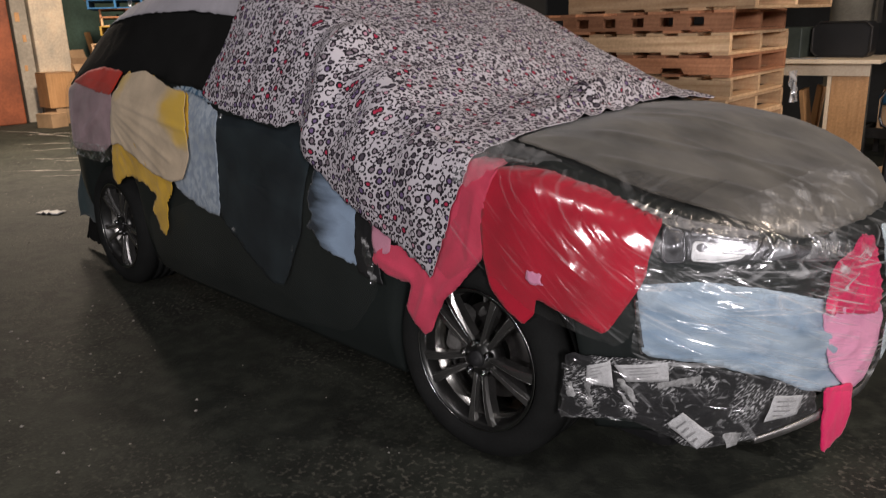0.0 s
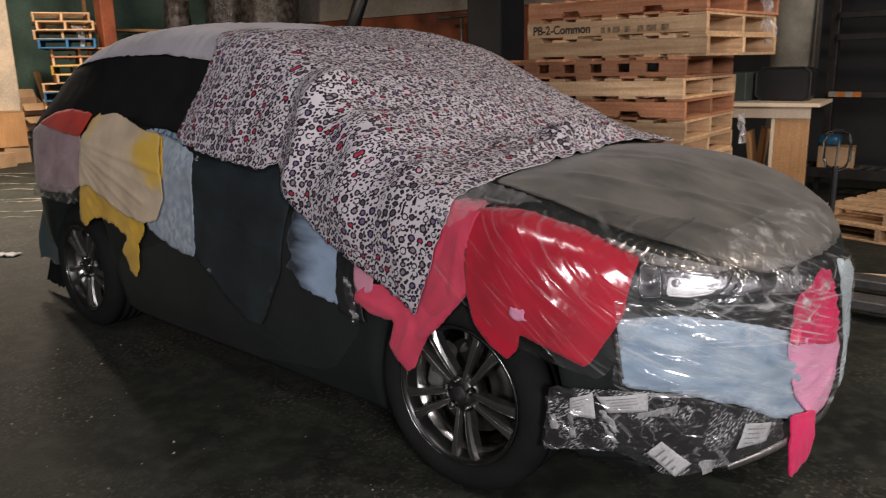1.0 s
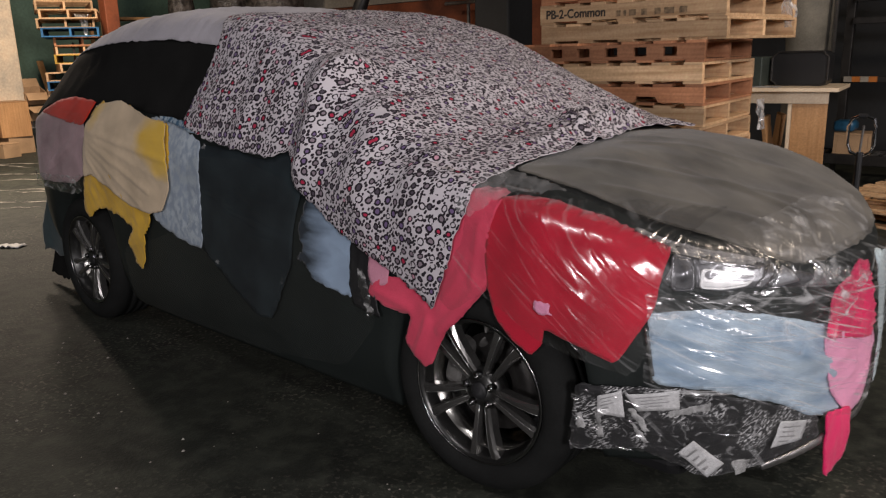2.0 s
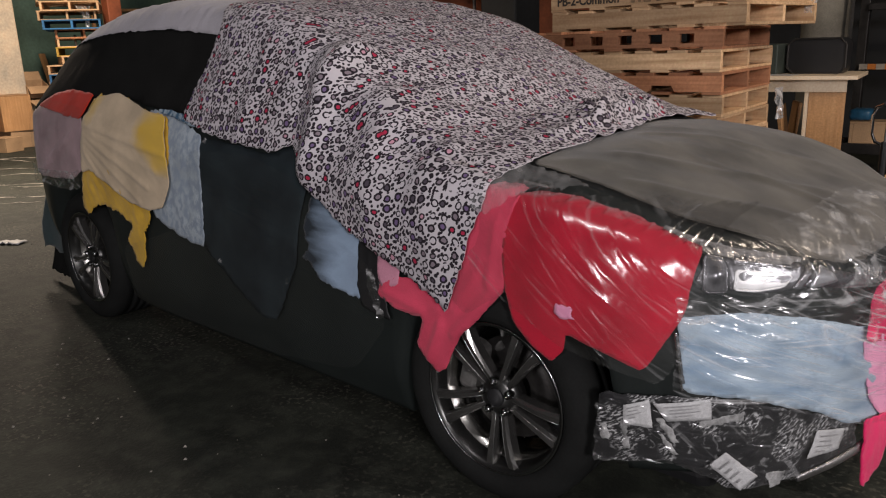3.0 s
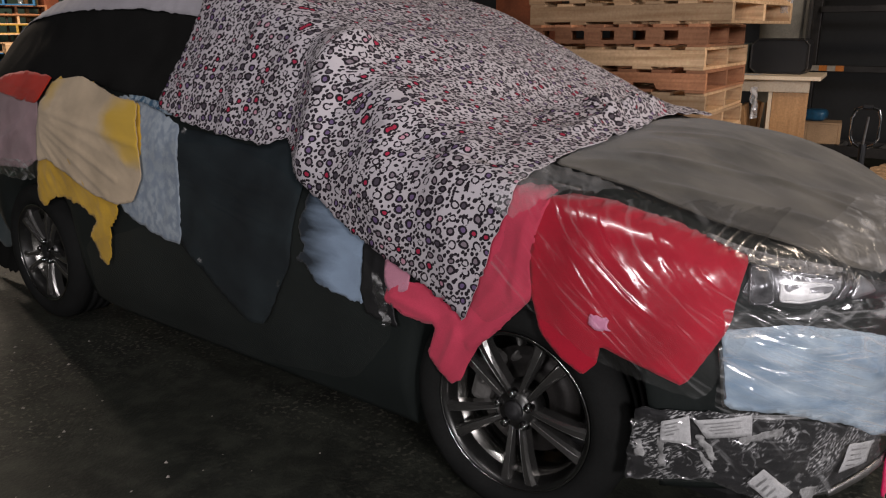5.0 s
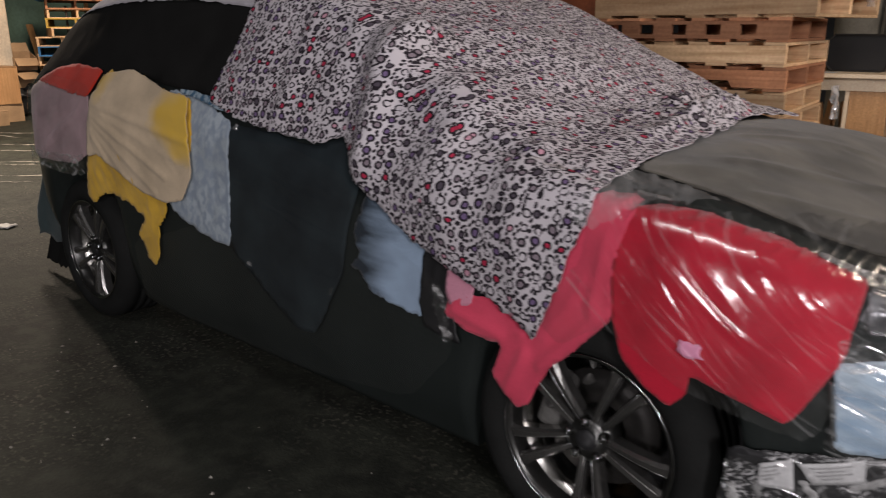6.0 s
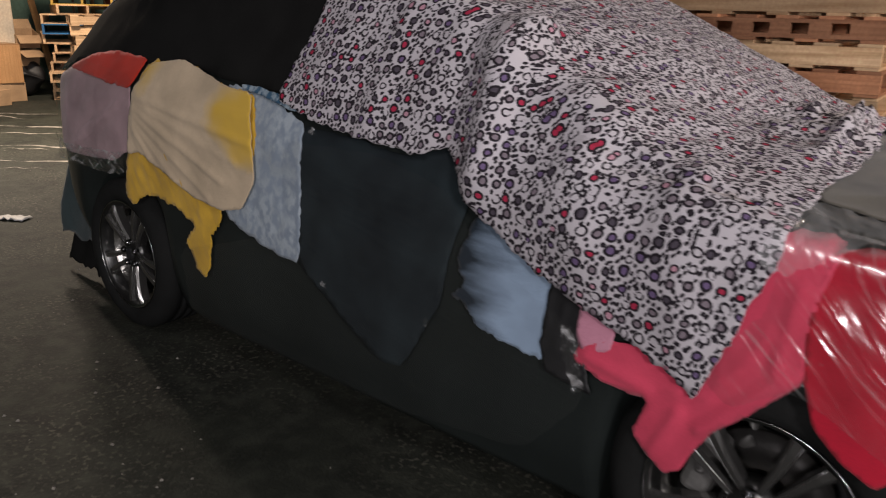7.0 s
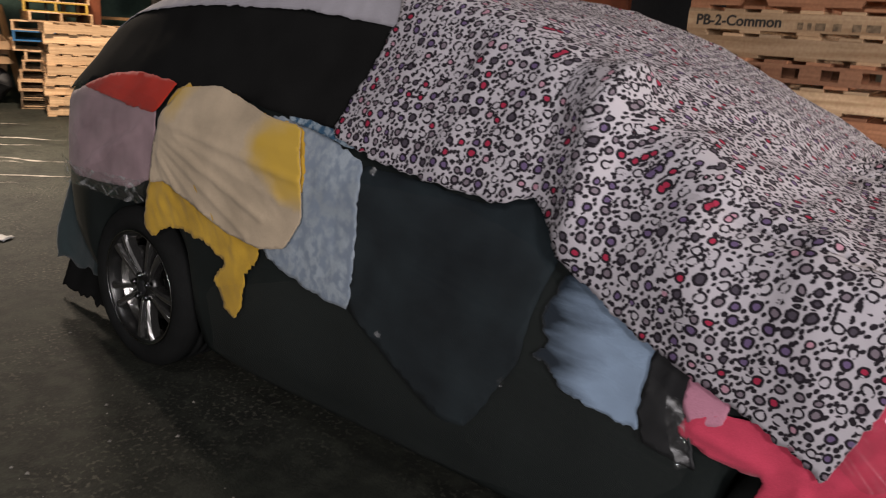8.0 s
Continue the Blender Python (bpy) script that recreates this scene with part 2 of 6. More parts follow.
z_top = smooth_curve([(-3.70, 1.05), (-3.5, 1.3), (-3.25, 1.48), (-2.8, 1.6), (-2.2, 1.632), (-1.6, 1.57), (-1.2, 1.495), (-0.9, 1.385), (-0.6, 1.235), (-0.3, 1.065), (-0.1, 1.04), (0.1, 1.022), (0.4, 0.935), (0.6, 0.87), (0.75, 0.815), (0.85, 0.73)])
z_bottom = smooth_curve([(-3.70, 0.42), (-3.3, 0.33), (-2.9, 0.26), (-2.0, 0.165), (0.0, 0.165), (0.5, 0.24), (0.7, 0.22), (0.85, 0.26)])
ARCH = 0.385


def body_section(x, sub=5, drape=False):
    w, zs, ze, zt, zb = half_width(x), z_shoulder(x), z_edge(x), z_top(x), z_bottom(x)
    we = min(w_edge(x), w * 0.86)
    for hub_x in (0.0, -WHEELBASE):
        if abs(x - hub_x) < ARCH and not drape:
            zb = max(zb, HUB + math.sqrt(ARCH**2 - (x - hub_x) ** 2) * 0.98)
    zb = min(zb, zs - 0.08)
    low = [(w * 1.003, 0.02), (w * 1.003, 0.3)] if drape else [(w * 0.93, zb), (w * 0.985, zb + 0.2 * (zs - zb))]
    ctl = [*low, (w, zb + 0.55 * (zs - zb)), (w * 0.985, zb + 0.88 * (zs - zb)), (w * 0.95, zs),
           (we + 0.48 * (w * 0.95 - we), zs + 0.55 * (ze - zs)), (we, ze), (we * 0.6, ze + 0.8 * (zt - ze)), (we * 0.25, zt), (0, zt)]
    pts = []
    for i in range(len(ctl) - 1):
        p0, p1, p2, p3 = (np.array(ctl[min(max(j, 0), len(ctl) - 1)]) for j in (i - 1, i, i + 1, i + 2))
        for k in range(sub):
            t = k / sub
            pts.append(0.5 * (2 * p1 + (p2 - p0) * t + (2 * p0 - 5 * p1 + 4 * p2 - p3) * t * t + (3 * p1 - p0 - 3 * p2 + p3) * t**3))
    pts.append(np.array(ctl[-1]))
    return pts


def body_bm(drape=False):
    bm = bmesh.new()
    xs = sorted({round(v, 4) for v in [*np.linspace(-3.70, -3.35, 14), *np.linspace(-3.35, 0.4, 94), *np.linspace(0.4, 0.85, 28)]})
    rings = []
    for x in xs:
        half = body_section(x, drape=drape)
        ring = [(x, YC - y, z) for y, z in half] + [(x, YC + y, z) for y, z in half[-2::-1]]
        rings.append([bm.verts.new(p) for p in ring])
    n = len(rings[0])
    for a, b in zip(rings, rings[1:]):
        for i in range(n):
            j = (i + 1) % n
            bm.faces.new((a[i], b[i], b[j], a[j]))
    bm.faces.new(rings[0])
    bm.faces.new(rings[-1][::-1])
    bmesh.ops.recalc_face_normals(bm, faces=bm.faces)
    return bm


car = empty("car", pose(0, 0, 0), "black crossover car wrapped in old clothes and clear plastic film", "car")
body = part("body", body_bm(), M["paint"], car, "glossy black body panels", smooth=True)


# the form that cloth rests on: the body with its arches bridged and its sides carried down to the floor
DRAPE_BM = body_bm(True)
DRAPE = BVHTree.FromBMesh(DRAPE_BM)


def spoke_bm(angle, side):
    """One blade of a twin spoke, from the hub to the rim: a flat face between two chamfers, hollow towards the middle of the pair."""
    bm = bmesh.new()
    rows = []
    for r, off, w, y in ((0.040, 0.015, 0.0100, 0.020), (0.085, 0.020, 0.0115, 0.012), (0.140, 0.027, 0.0135, 0.004), (0.195, 0.036, 0.0170, 0.000), (0.226, 0.043, 0.0210, 0.001)):
        ring = ((-w, y + 0.016), (-w * 0.62, y + 0.002), (w * 0.45, y), (w, y + 0.010), (w * 0.9, y + 0.045), (-w * 0.8, y + 0.05))
        rows.append([bm.verts.new((r, yy, side * (off + d))) for d, yy in ring])
    for a, b in zip(rows, rows[1:]):
        for i in range(6):
            j = (i + 1) % 6
            bm.faces.new((a[i], a[j], b[j], b[i]))
    bm.faces.new(rows[0][::-1])
    bm.faces.new(rows[-1])
    bmesh.ops.recalc_face_normals(bm, faces=bm.faces)
    bmesh.ops.rotate(bm, cent=(0, 0, 0), matrix=Matrix.Rotation(angle, 3, "Y"), verts=bm.verts)
    return bm


def wheel(x, y, turn, flip=False):
    w = empty("wheel", pose(x, y, HUB, 0, 0, (180 if flip else 0) + (3 if x > -1 else 0)), "dark alloy wheel with bright twin spokes", "")
    w.parent = car
    t = [(0.243, 0.008), (0.25, -0.008), (0.272, -0.02), (0.305, -0.017), (0.332, 0.002), (0.343, 0.022)]
    for k in range(4):
        y0 = 0.035 + k * 0.046
        t += [(0.345, y0), (0.345, y0 + 0.034), (0.337, y0 + 0.036), (0.337, y0 + 0.044)]
    t += [(0.343, 0.212), (0.334, 0.23), (0.31, 0.245), (0.26, 0.24), (0.242, 0.225), (0.24, 0.012)]
    part("tyre", lathe_bm(t, 72), M["rubber"], w, "black rubber tyre", smooth=True)
    r = [(0.247, 0.004), (0.244, -0.006), (0.235, -0.004), (0.228, 0.010), (0.217, 0.05), (0.212, 0.2), (0.243, 0.222), (0.243, 0.21), (0.22, 0.19), (0.225, 0.05), (0.238, 0.02)]
    part("rim", lathe_bm(r, 72), M["alloy"], w, "dark grey rim", smooth=True)
    part("barrel", lathe_bm([(0.2160, 0.045), (0.2110, 0.19), (0.2114, 0.19), (0.2164, 0.045)], 72), M["barrel"], w, "brighter inner barrel of the rim", smooth=True)
    part("rim_lip", lathe_bm([(0.2475, -0.0065), (0.2455, -0.0088), (0.2415, -0.0088), (0.2405, -0.005), (0.244, -0.0035)], 72), M["alloy_bright"], w, "bright machined rim lip", smooth=True)
    for k in range(5):
        for side in (-1, 1):
            part("spoke", spoke_bm(turn + k * 2 * math.pi / 5, side), M["spoke"], w)
            line = [(r, y + 0.0005, side * (off - wide * 0.62)) for r, off, wide, y in ((0.042, 0.015, 0.0100, 0.0215), (0.085, 0.020, 0.0115, 0.014), (0.140, 0.027, 0.0135, 0.006), (0.195, 0.036, 0.0170, 0.002), (0.224, 0.043, 0.0210, 0.003))]
            edge = tube_bm(line, 0.0011, 6)
            bmesh.ops.rotate(edge, cent=(0, 0, 0), matrix=Matrix.Rotation(turn + k * 2 * math.pi / 5, 3, "Y"), verts=edge.verts)
            part("spoke_edge", edge, M["edge"], w, "bright machined spoke edge", smooth=True)
    part("hub", lathe_bm([(0.0, 0.012), (0.05, 0.014), (0.072, 0.03), (0.075, 0.07), (0.0, 0.07)], 32), M["alloy"], w, smooth=True)
    part("hub_cap", lathe_bm([(0.0, 0.002), (0.022, 0.003), (0.03, 0.007), (0.031, 0.016), (0.0, 0.016)], 28), M["trim"], w, "black centre cap", smooth=True)
    for k in range(5):
        a = turn + (k + 0.5) * 2 * math.pi / 5
        nut = lathe_bm([(0.0, -0.010), (0.008, -0.008), (0.013, -0.002), (0.0145, 0.008), (0.0145, 0.03), (0.0, 0.03)], 10)
        bmesh.ops.translate(nut, vec=(0.052 * math.cos(a), 0.004, -0.052 * math.sin(a)), verts=nut.verts)
        part("lug_nut", nut, M["nut"], w, "dark chrome lug nut", smooth=True)
    part("brake_disc", lathe_bm([(0.07, 0.10), (0.165, 0.10), (0.165, 0.122), (0.07, 0.122)], 48), M["iron"], w, "worn iron brake disc", smooth=True)
    cal = box_bm(0.075, 0.07, 0.17, (-0.135, 0.085, 0.02), 0.02)
    bmesh.ops.rotate(cal, cent=(0, 0, 0), matrix=Matrix.Rotation(0.25, 3, "Y"), verts=cal.verts)
    caliper = part("brake_caliper", cal, M["caliper"], w, "grey cast brake caliper")
    for dz in (-0.035, 0.05):
        bolt = lathe_bm([(0.0, 0.040), (0.012, 0.040), (0.016, 0.048), (0.016, 0.09), (0.0, 0.09)], 12)
        bmesh.ops.translate(bolt, vec=(-0.128, 0, dz), verts=bolt.verts)
        part("slide_bolt", bolt, M["caliper"], caliper, "bare steel slide bolt", smooth=True)
    part("suspension_arm", tube_bm([(-0.07, 0.12, 0.10), (-0.035, 0.10, 0.135), (-0.03, 0.11, 0.165), (-0.06, 0.14, 0.19)], 0.014, 10), M["caliper"], w, "curved grey steel arm behind the spokes", smooth=True)
    return w


for wx in (0.0, -WHEELBASE):
    wheel(wx - (0.022 if wx > -1 else 0), 0.0, math.radians(85))
    wheel(wx, 2 * YC, math.radians(70), True)
part("underbody", box_bm(3.9, 1.45, 0.42, (-1.36, YC, 0.36), 0.05), M["trim"], car, "dark underbody and wheel housings")

# ---- pallets ----
PALLET_H, PL, PW = 0.125, 1.30, 1.0


def pallet(material, m, label, group):
    """A stringer pallet: three notched stringers, seven top boards and five bottom boards. Its length runs along x."""
    p = empty("pallet", m, label, "pallet", group)
    hs = PALLET_H - 0.034
    bm = bmesh.new()
    n1, n2, nd = 0.30, 0.16, 0.035
    prof = [(-PL / 2, 0), (PL / 2, 0), (PL / 2, hs), (-PL / 2, hs)] if material is not M["pallet_red"] else [(-PL / 2, 0), (-n1 - n2 / 2, 0), (-n1 - n2 / 2 + 0.02, nd), (-n1 + n2 / 2 - 0.02, nd), (-n1 + n2 / 2, 0), (n1 - n2 / 2, 0), (n1 - n2 / 2 + 0.02, nd),
            (n1 + n2 / 2 - 0.02, nd), (n1 + n2 / 2, 0), (PL / 2, 0), (PL / 2, hs), (-PL / 2, hs)]
    lo = [bm.verts.new((x, -0.019, 0.017 + z)) for x, z in prof]
    hi = [bm.verts.new((x, 0.019, 0.017 + z)) for x, z in prof]
    bm.faces.new(lo)
    bm.faces.new(hi[::-1])
    for i in range(len(prof)):
        j = (i + 1) % len(prof)
        bm.faces.new((lo[j], lo[i], hi[i], hi[j]))
    bmesh.ops.recalc_face_normals(bm, faces=bm.faces)
    first = part("stringer", bm, material, p)
    first.location.y = -PW / 2 + 0.021
    for y in (0.0, PW / 2 - 0.021):
        o = new("stringer", first.data)
        o.parent, o.location = p, (0, y, 0)
    deck = part("deck_board", box_bm(0.11, PW, 0.0165, bevel=0.002), material, p)
    deck.location = (-PL / 2 + 0.056, 0, PALLET_H - 0.0088)
    for k in range(1, 7):
        o = new("deck_board", deck.data)
        o.parent, o.location = p, (-PL / 2 + 0.056 + k * (PL - 0.112) / 6, random.uniform(-0.006, 0.006), PALLET_H - 0.0088)
    for k in range(5):
        o = new("bottom_board", deck.data)
        o.parent, o.location = p, (-PL / 2 + 0.056 + k * (PL - 0.112) / 4, 0, 0.0083)
    return p


def block_pallet(material, m):
    """A pallet whose long sides show a row of square openings between rails."""
    p = pallet(material, m, "", "")
    bm = bmesh.new()
    hs = PALLET_H - 0.034
    cuts = [PL * (0.10 + 0.142 * k) for k in range(6)]
    pieces = [(PL, 0.02, PL / 2, 0.010), (PL, 0.018, PL / 2, hs - 0.009)]
    at = 0.0
    for cut in cuts + [PL]:
        pieces.append((cut - at, hs - 0.038, (cut + at) / 2, 0.020 + (hs - 0.038) / 2))
        at = cut + 0.085
    for length, high, x, z in pieces:
        made = bmesh.ops.create_cube(bm, size=1)["verts"]
        bmesh.ops.scale(bm, vec=(length, 0.038, high), verts=made)
        bmesh.ops.translate(bm, vec=(x - PL / 2, 0, z + 0.017), verts=made)
    old = [o for o in p.children if o.name.startswith("stringer")]
    me = old[0].data
    me.clear_geometry()
    bm.to_mesh(me)
    bm.free()
    return p


kinds = {k: pallet(M[k], pose(0, 0, 0), "", "") for k in ("pallet", "pallet_red", "pallet_blue", "pallet_yellow")}
kinds["pallet_open"] = block_pallet(M["pallet_red"], pose(0, 0, 0))


def place_pallet(kind, m, label, group):
    return tagged(copy_thing(kinds[kind], m), label, "pallet", group)


rng = random.Random(4)
near = ["pallet", "pallet_red", "pallet", "pallet", "pallet_red", "pallet", "pallet", "pallet", "pallet_red", "pallet", "pallet_red", "pallet", "pallet", "pallet_red"]
for k, kind in enumerate(near):
    dx, dy, turn = -0.065 + rng.uniform(-0.02, 0.02), -0.055 + rng.uniform(-0.02, 0.02), 5 + rng.uniform(-1.2, 1.2)
    if k > 10:
        dx, dy, turn = 0.11 + rng.uniform(-0.01, 0.01), 0.06, -3 + rng.uniform(-0.8, 0.8)
    word = "reddish stained" if kind == "pallet_red" else "pale pine"
    made = place_pallet("pallet_open" if k == 10 else kind, pose(-1.10 + dx, 3.12 + dy, 0.06 + k * PALLET_H, 0, 0, turn), word + " wooden pallet in a tall stack", "stack of pallets beside the car")
    if k == 12:
        STAMPED = made.matrix_basis.copy()
for ob in kinds.values():
    for o in (*ob.children_recursive, ob):
        bpy.data.objects.remove(o)

for y in (2.85, 3.35):
    tagged(part("floor_runner", box_bm(1.25, 0.09, 0.06, (-1.16, y, 0.03), 0.005), M["pallet_red"]), "stained timber runner under the stack of pallets", "timber", "runners under the pallets")

# ---- table ----
table = empty("work_table", pose(-0.485, 5.13, 0, 0, 0, 9), "pale laminate work table with a plywood side panel", "table")
part("tabletop", box_bm(1.65, 0.82, 0.032, (-0.745, 0.31, 1.024), 0.004), M["laminate"], table, "cream laminate top")
part("apron", box_bm(1.3, 0.022, 0.10, (-0.65, 0.011, 0.957), 0.003), M["laminate"], table, "cream apron board")
part("side_panel", box_bm(0.27, 0.02, 0.905, (-0.137, 0.012, 0.4525), 0.003), M["ply"], table, "brown plywood front panel")
part("leg", box_bm(0.03, 0.05, 0.905, (-0.29, 0.02, 0.4525), 0.003), M["laminate"], table, "pale edge board beside the panel")
part("leg", box_bm(0.05, 0.05, 1.006, (-1.4, 0.06, 0.503), 0.003), M["ply"], table, "square plywood leg")
part("leg", box_bm(0.05, 0.05, 1.006, (-1.4, 0.62, 0.503), 0.003), M["ply"], table, "square plywood leg")
part("leg", box_bm(0.05, 0.05, 1.006, (-0.16, 0.62, 0.503), 0.003), M["ply"], table, "square plywood leg")

# ---- cloth and film on the car ----


def leopard_mat():
    m = bpy.data.materials.new("leopard_print_sheet")
    m.use_nodes = True
    nt = m.node_tree
    n, l = nt.nodes, nt.links
    p = n["Principled BSDF"]
    uv = n.new("ShaderNodeUVMap")
    warp, wmix = n.new("ShaderNodeTexNoise"), n.new("ShaderNodeMixRGB")
    warp.inputs["Scale"].default_value, warp.inputs["Detail"].default_value = 38, 2
    l.new(uv.outputs[0], warp.inputs["Vector"])
    wmix.blend_type, wmix.inputs[0].default_value = "LINEAR_LIGHT", 0.0062
    l.new(uv.outputs[0], wmix.inputs[1])
    l.new(warp.outputs["Color"], wmix.inputs[2])

    def cells(scale, rand):
        v = n.new("ShaderNodeTexVoronoi")
        v.voronoi_dimensions = "2D"
        v.inputs["Scale"].default_value, v.inputs["Randomness"].default_value = scale, rand
        l.new(wmix.outputs[0], v.inputs["Vector"])
        return v

    def math_node(op, a, b=None):
        k = n.new("ShaderNodeMath")
        k.operation = op
        for i, v in enumerate((a, b)):
            if v is None:
                continue
            if isinstance(v, (int, float)):
                k.inputs[i].default_value = v
            else:
                l.new(v, k.inputs[i])
        return k.outputs[0]

    def mix(fac, a, b):
        k = n.new("ShaderNodeMixRGB")
        l.new(fac, k.inputs[0])
        for i, v in ((1, a), (2, b)):
            if isinstance(v, tuple):
                k.inputs[i].default_value = (*v, 1)
            else:
                l.new(v, k.inputs[i])
        return k.outputs[0]

    def mapped(vec, angle, scale, first):
        rot, mp = n.new("ShaderNodeMapping"), n.new("ShaderNodeMapping")
        rot.inputs["Rotation"].default_value = (0, 0, radians(angle))
        mp.inputs["Scale"].default_value = (*scale, 1)
        a, b = (rot, mp) if first else (mp, rot)
        l.new(vec, a.inputs["Vector"])
        l.new(a.outputs[0], b.inputs["Vector"])
        return b.outputs[0]

    big = cells(26.0, 0.45)
    sep = n.new("ShaderNodeSeparateColor")
    l.new(big.outputs["Color"], sep.inputs[0])
    size = math_node("ADD", math_node("MULTIPLY", sep.outputs[1], 0.12), 0.275)
    open_ring = math_node("LESS_THAN", math_node("ABSOLUTE", math_node("SUBTRACT", sep.outputs[0], 0.86)), 0.141)
    outer = math_node("LESS_THAN", big.outputs["Distance"], size)
    inner = math_node("LESS_THAN", big.outputs["Distance"], math_node("MULTIPLY", size, math_node("ADD", math_node("MULTIPLY", open_ring, 0.06), 0.53)))
    gap = n.new("ShaderNodeTexNoise")
    gap.inputs["Scale"].default_value = 62
    l.new(uv.outputs[0], gap.inputs["Vector"])
    whole = math_node("LESS_THAN", gap.outputs["Fac"], math_node("SUBTRACT", 0.74, math_node("MULTIPLY", open_ring, 0.16)))
    ring = math_node("MULTIPLY", outer, whole)
    white = (0.58, 0.54, 0.57)
    hue = n.new("ShaderNodeValToRGB")
    hue.color_ramp.interpolation = "CONSTANT"
    el = hue.color_ramp.elements
    stops = ((0.0, (0.44, 0.030, 0.075)), (0.11, (0.085, 0.07, 0.09)), (0.26, (0.17, 0.115, 0.23)), (0.43, (0.24, 0.195, 0.225)), (0.64, (0.55, 0.29, 0.36)), (0.72, white))
    while len(el) < len(stops):
        el.new(0.5)
    for e, (pos, c) in zip(el, stops):
        e.position, e.color = pos, (*c, 1)
    l.new(sep.outputs[0], hue.inputs[0])
    # short rounded dashes that lean one way, dropped whole where a rosette stands
    tilt, grid = -48, (57.0, 78.0)
    small = n.new("ShaderNodeTexVoronoi")
    small.voronoi_dimensions = "2D"
    small.inputs["Scale"].default_value, small.inputs["Randomness"].default_value = 1.0, 0.8
    l.new(mapped(wmix.outputs[0], tilt, grid, True), small.inputs["Vector"])
    sep2 = n.new("ShaderNodeSeparateColor")
    l.new(small.outputs["Color"], sep2.inputs[0])
    dash = math_node("LESS_THAN", small.outputs["Distance"], math_node("ADD", math_node("MULTIPLY", sep2.outputs[0], 0.11), 0.31))
    around = n.new("ShaderNodeTexVoronoi")
    around.voronoi_dimensions = "2D"
    around.inputs["Scale"].default_value, around.inputs["Randomness"].default_value = 26.0, 0.45
    l.new(mapped(small.outputs["Position"], -tilt, (1 / grid[0], 1 / grid[1]), False), around.inputs["Vector"])
    sep3 = n.new("ShaderNodeSeparateColor")
    l.new(around.outputs["Color"], sep3.inputs[0])
    clear = math_node("GREATER_THAN", around.outputs["Distance"], math_node("ADD", math_node("MULTIPLY", sep3.outputs[1], 0.12), 0.35))
    dash = math_node("MULTIPLY", dash, clear)
    col = mix(dash, white, (0.022, 0.017, 0.022))
    col = mix(ring, col, (0.020, 0.015, 0.020))
    col = mix(inner, col, hue.outputs[0])
    soil = n.new("ShaderNodeTexNoise")
    soil.inputs["Scale"].default_value, soil.inputs["Detail"].default_value = 5, 5
    l.new(uv.outputs[0], soil.inputs["Vector"])
    mul = n.new("ShaderNodeMixRGB")
    mul.blend_type, mul.inputs[0].default_value = "MULTIPLY", 0.22
    l.new(col, mul.inputs[1])
    l.new(soil.outputs["Fac"], mul.inputs[2])
    l.new(mul.outputs[0], p.inputs["Base Color"])
    p.inputs["Roughness"].default_value, p.inputs["Sheen Weight"].default_value, p.inputs["Specular IOR Level"].default_value = 0.8, 0.0, 0.2
    crease, b = n.new("ShaderNodeTexNoise"), n.new("ShaderNodeBump")
    crease.inputs["Scale"].default_value, crease.inputs["Detail"].default_value = 14, 6
    l.new(uv.outputs[0], crease.inputs["Vector"])
    b.inputs["Strength"].default_value, b.inputs["Distance"].default_value = 0.3, 0.008
    l.new(crease.outputs["Fac"], b.inputs["Height"])
    l.new(b.outputs[0], p.inputs["Normal"])
    return m


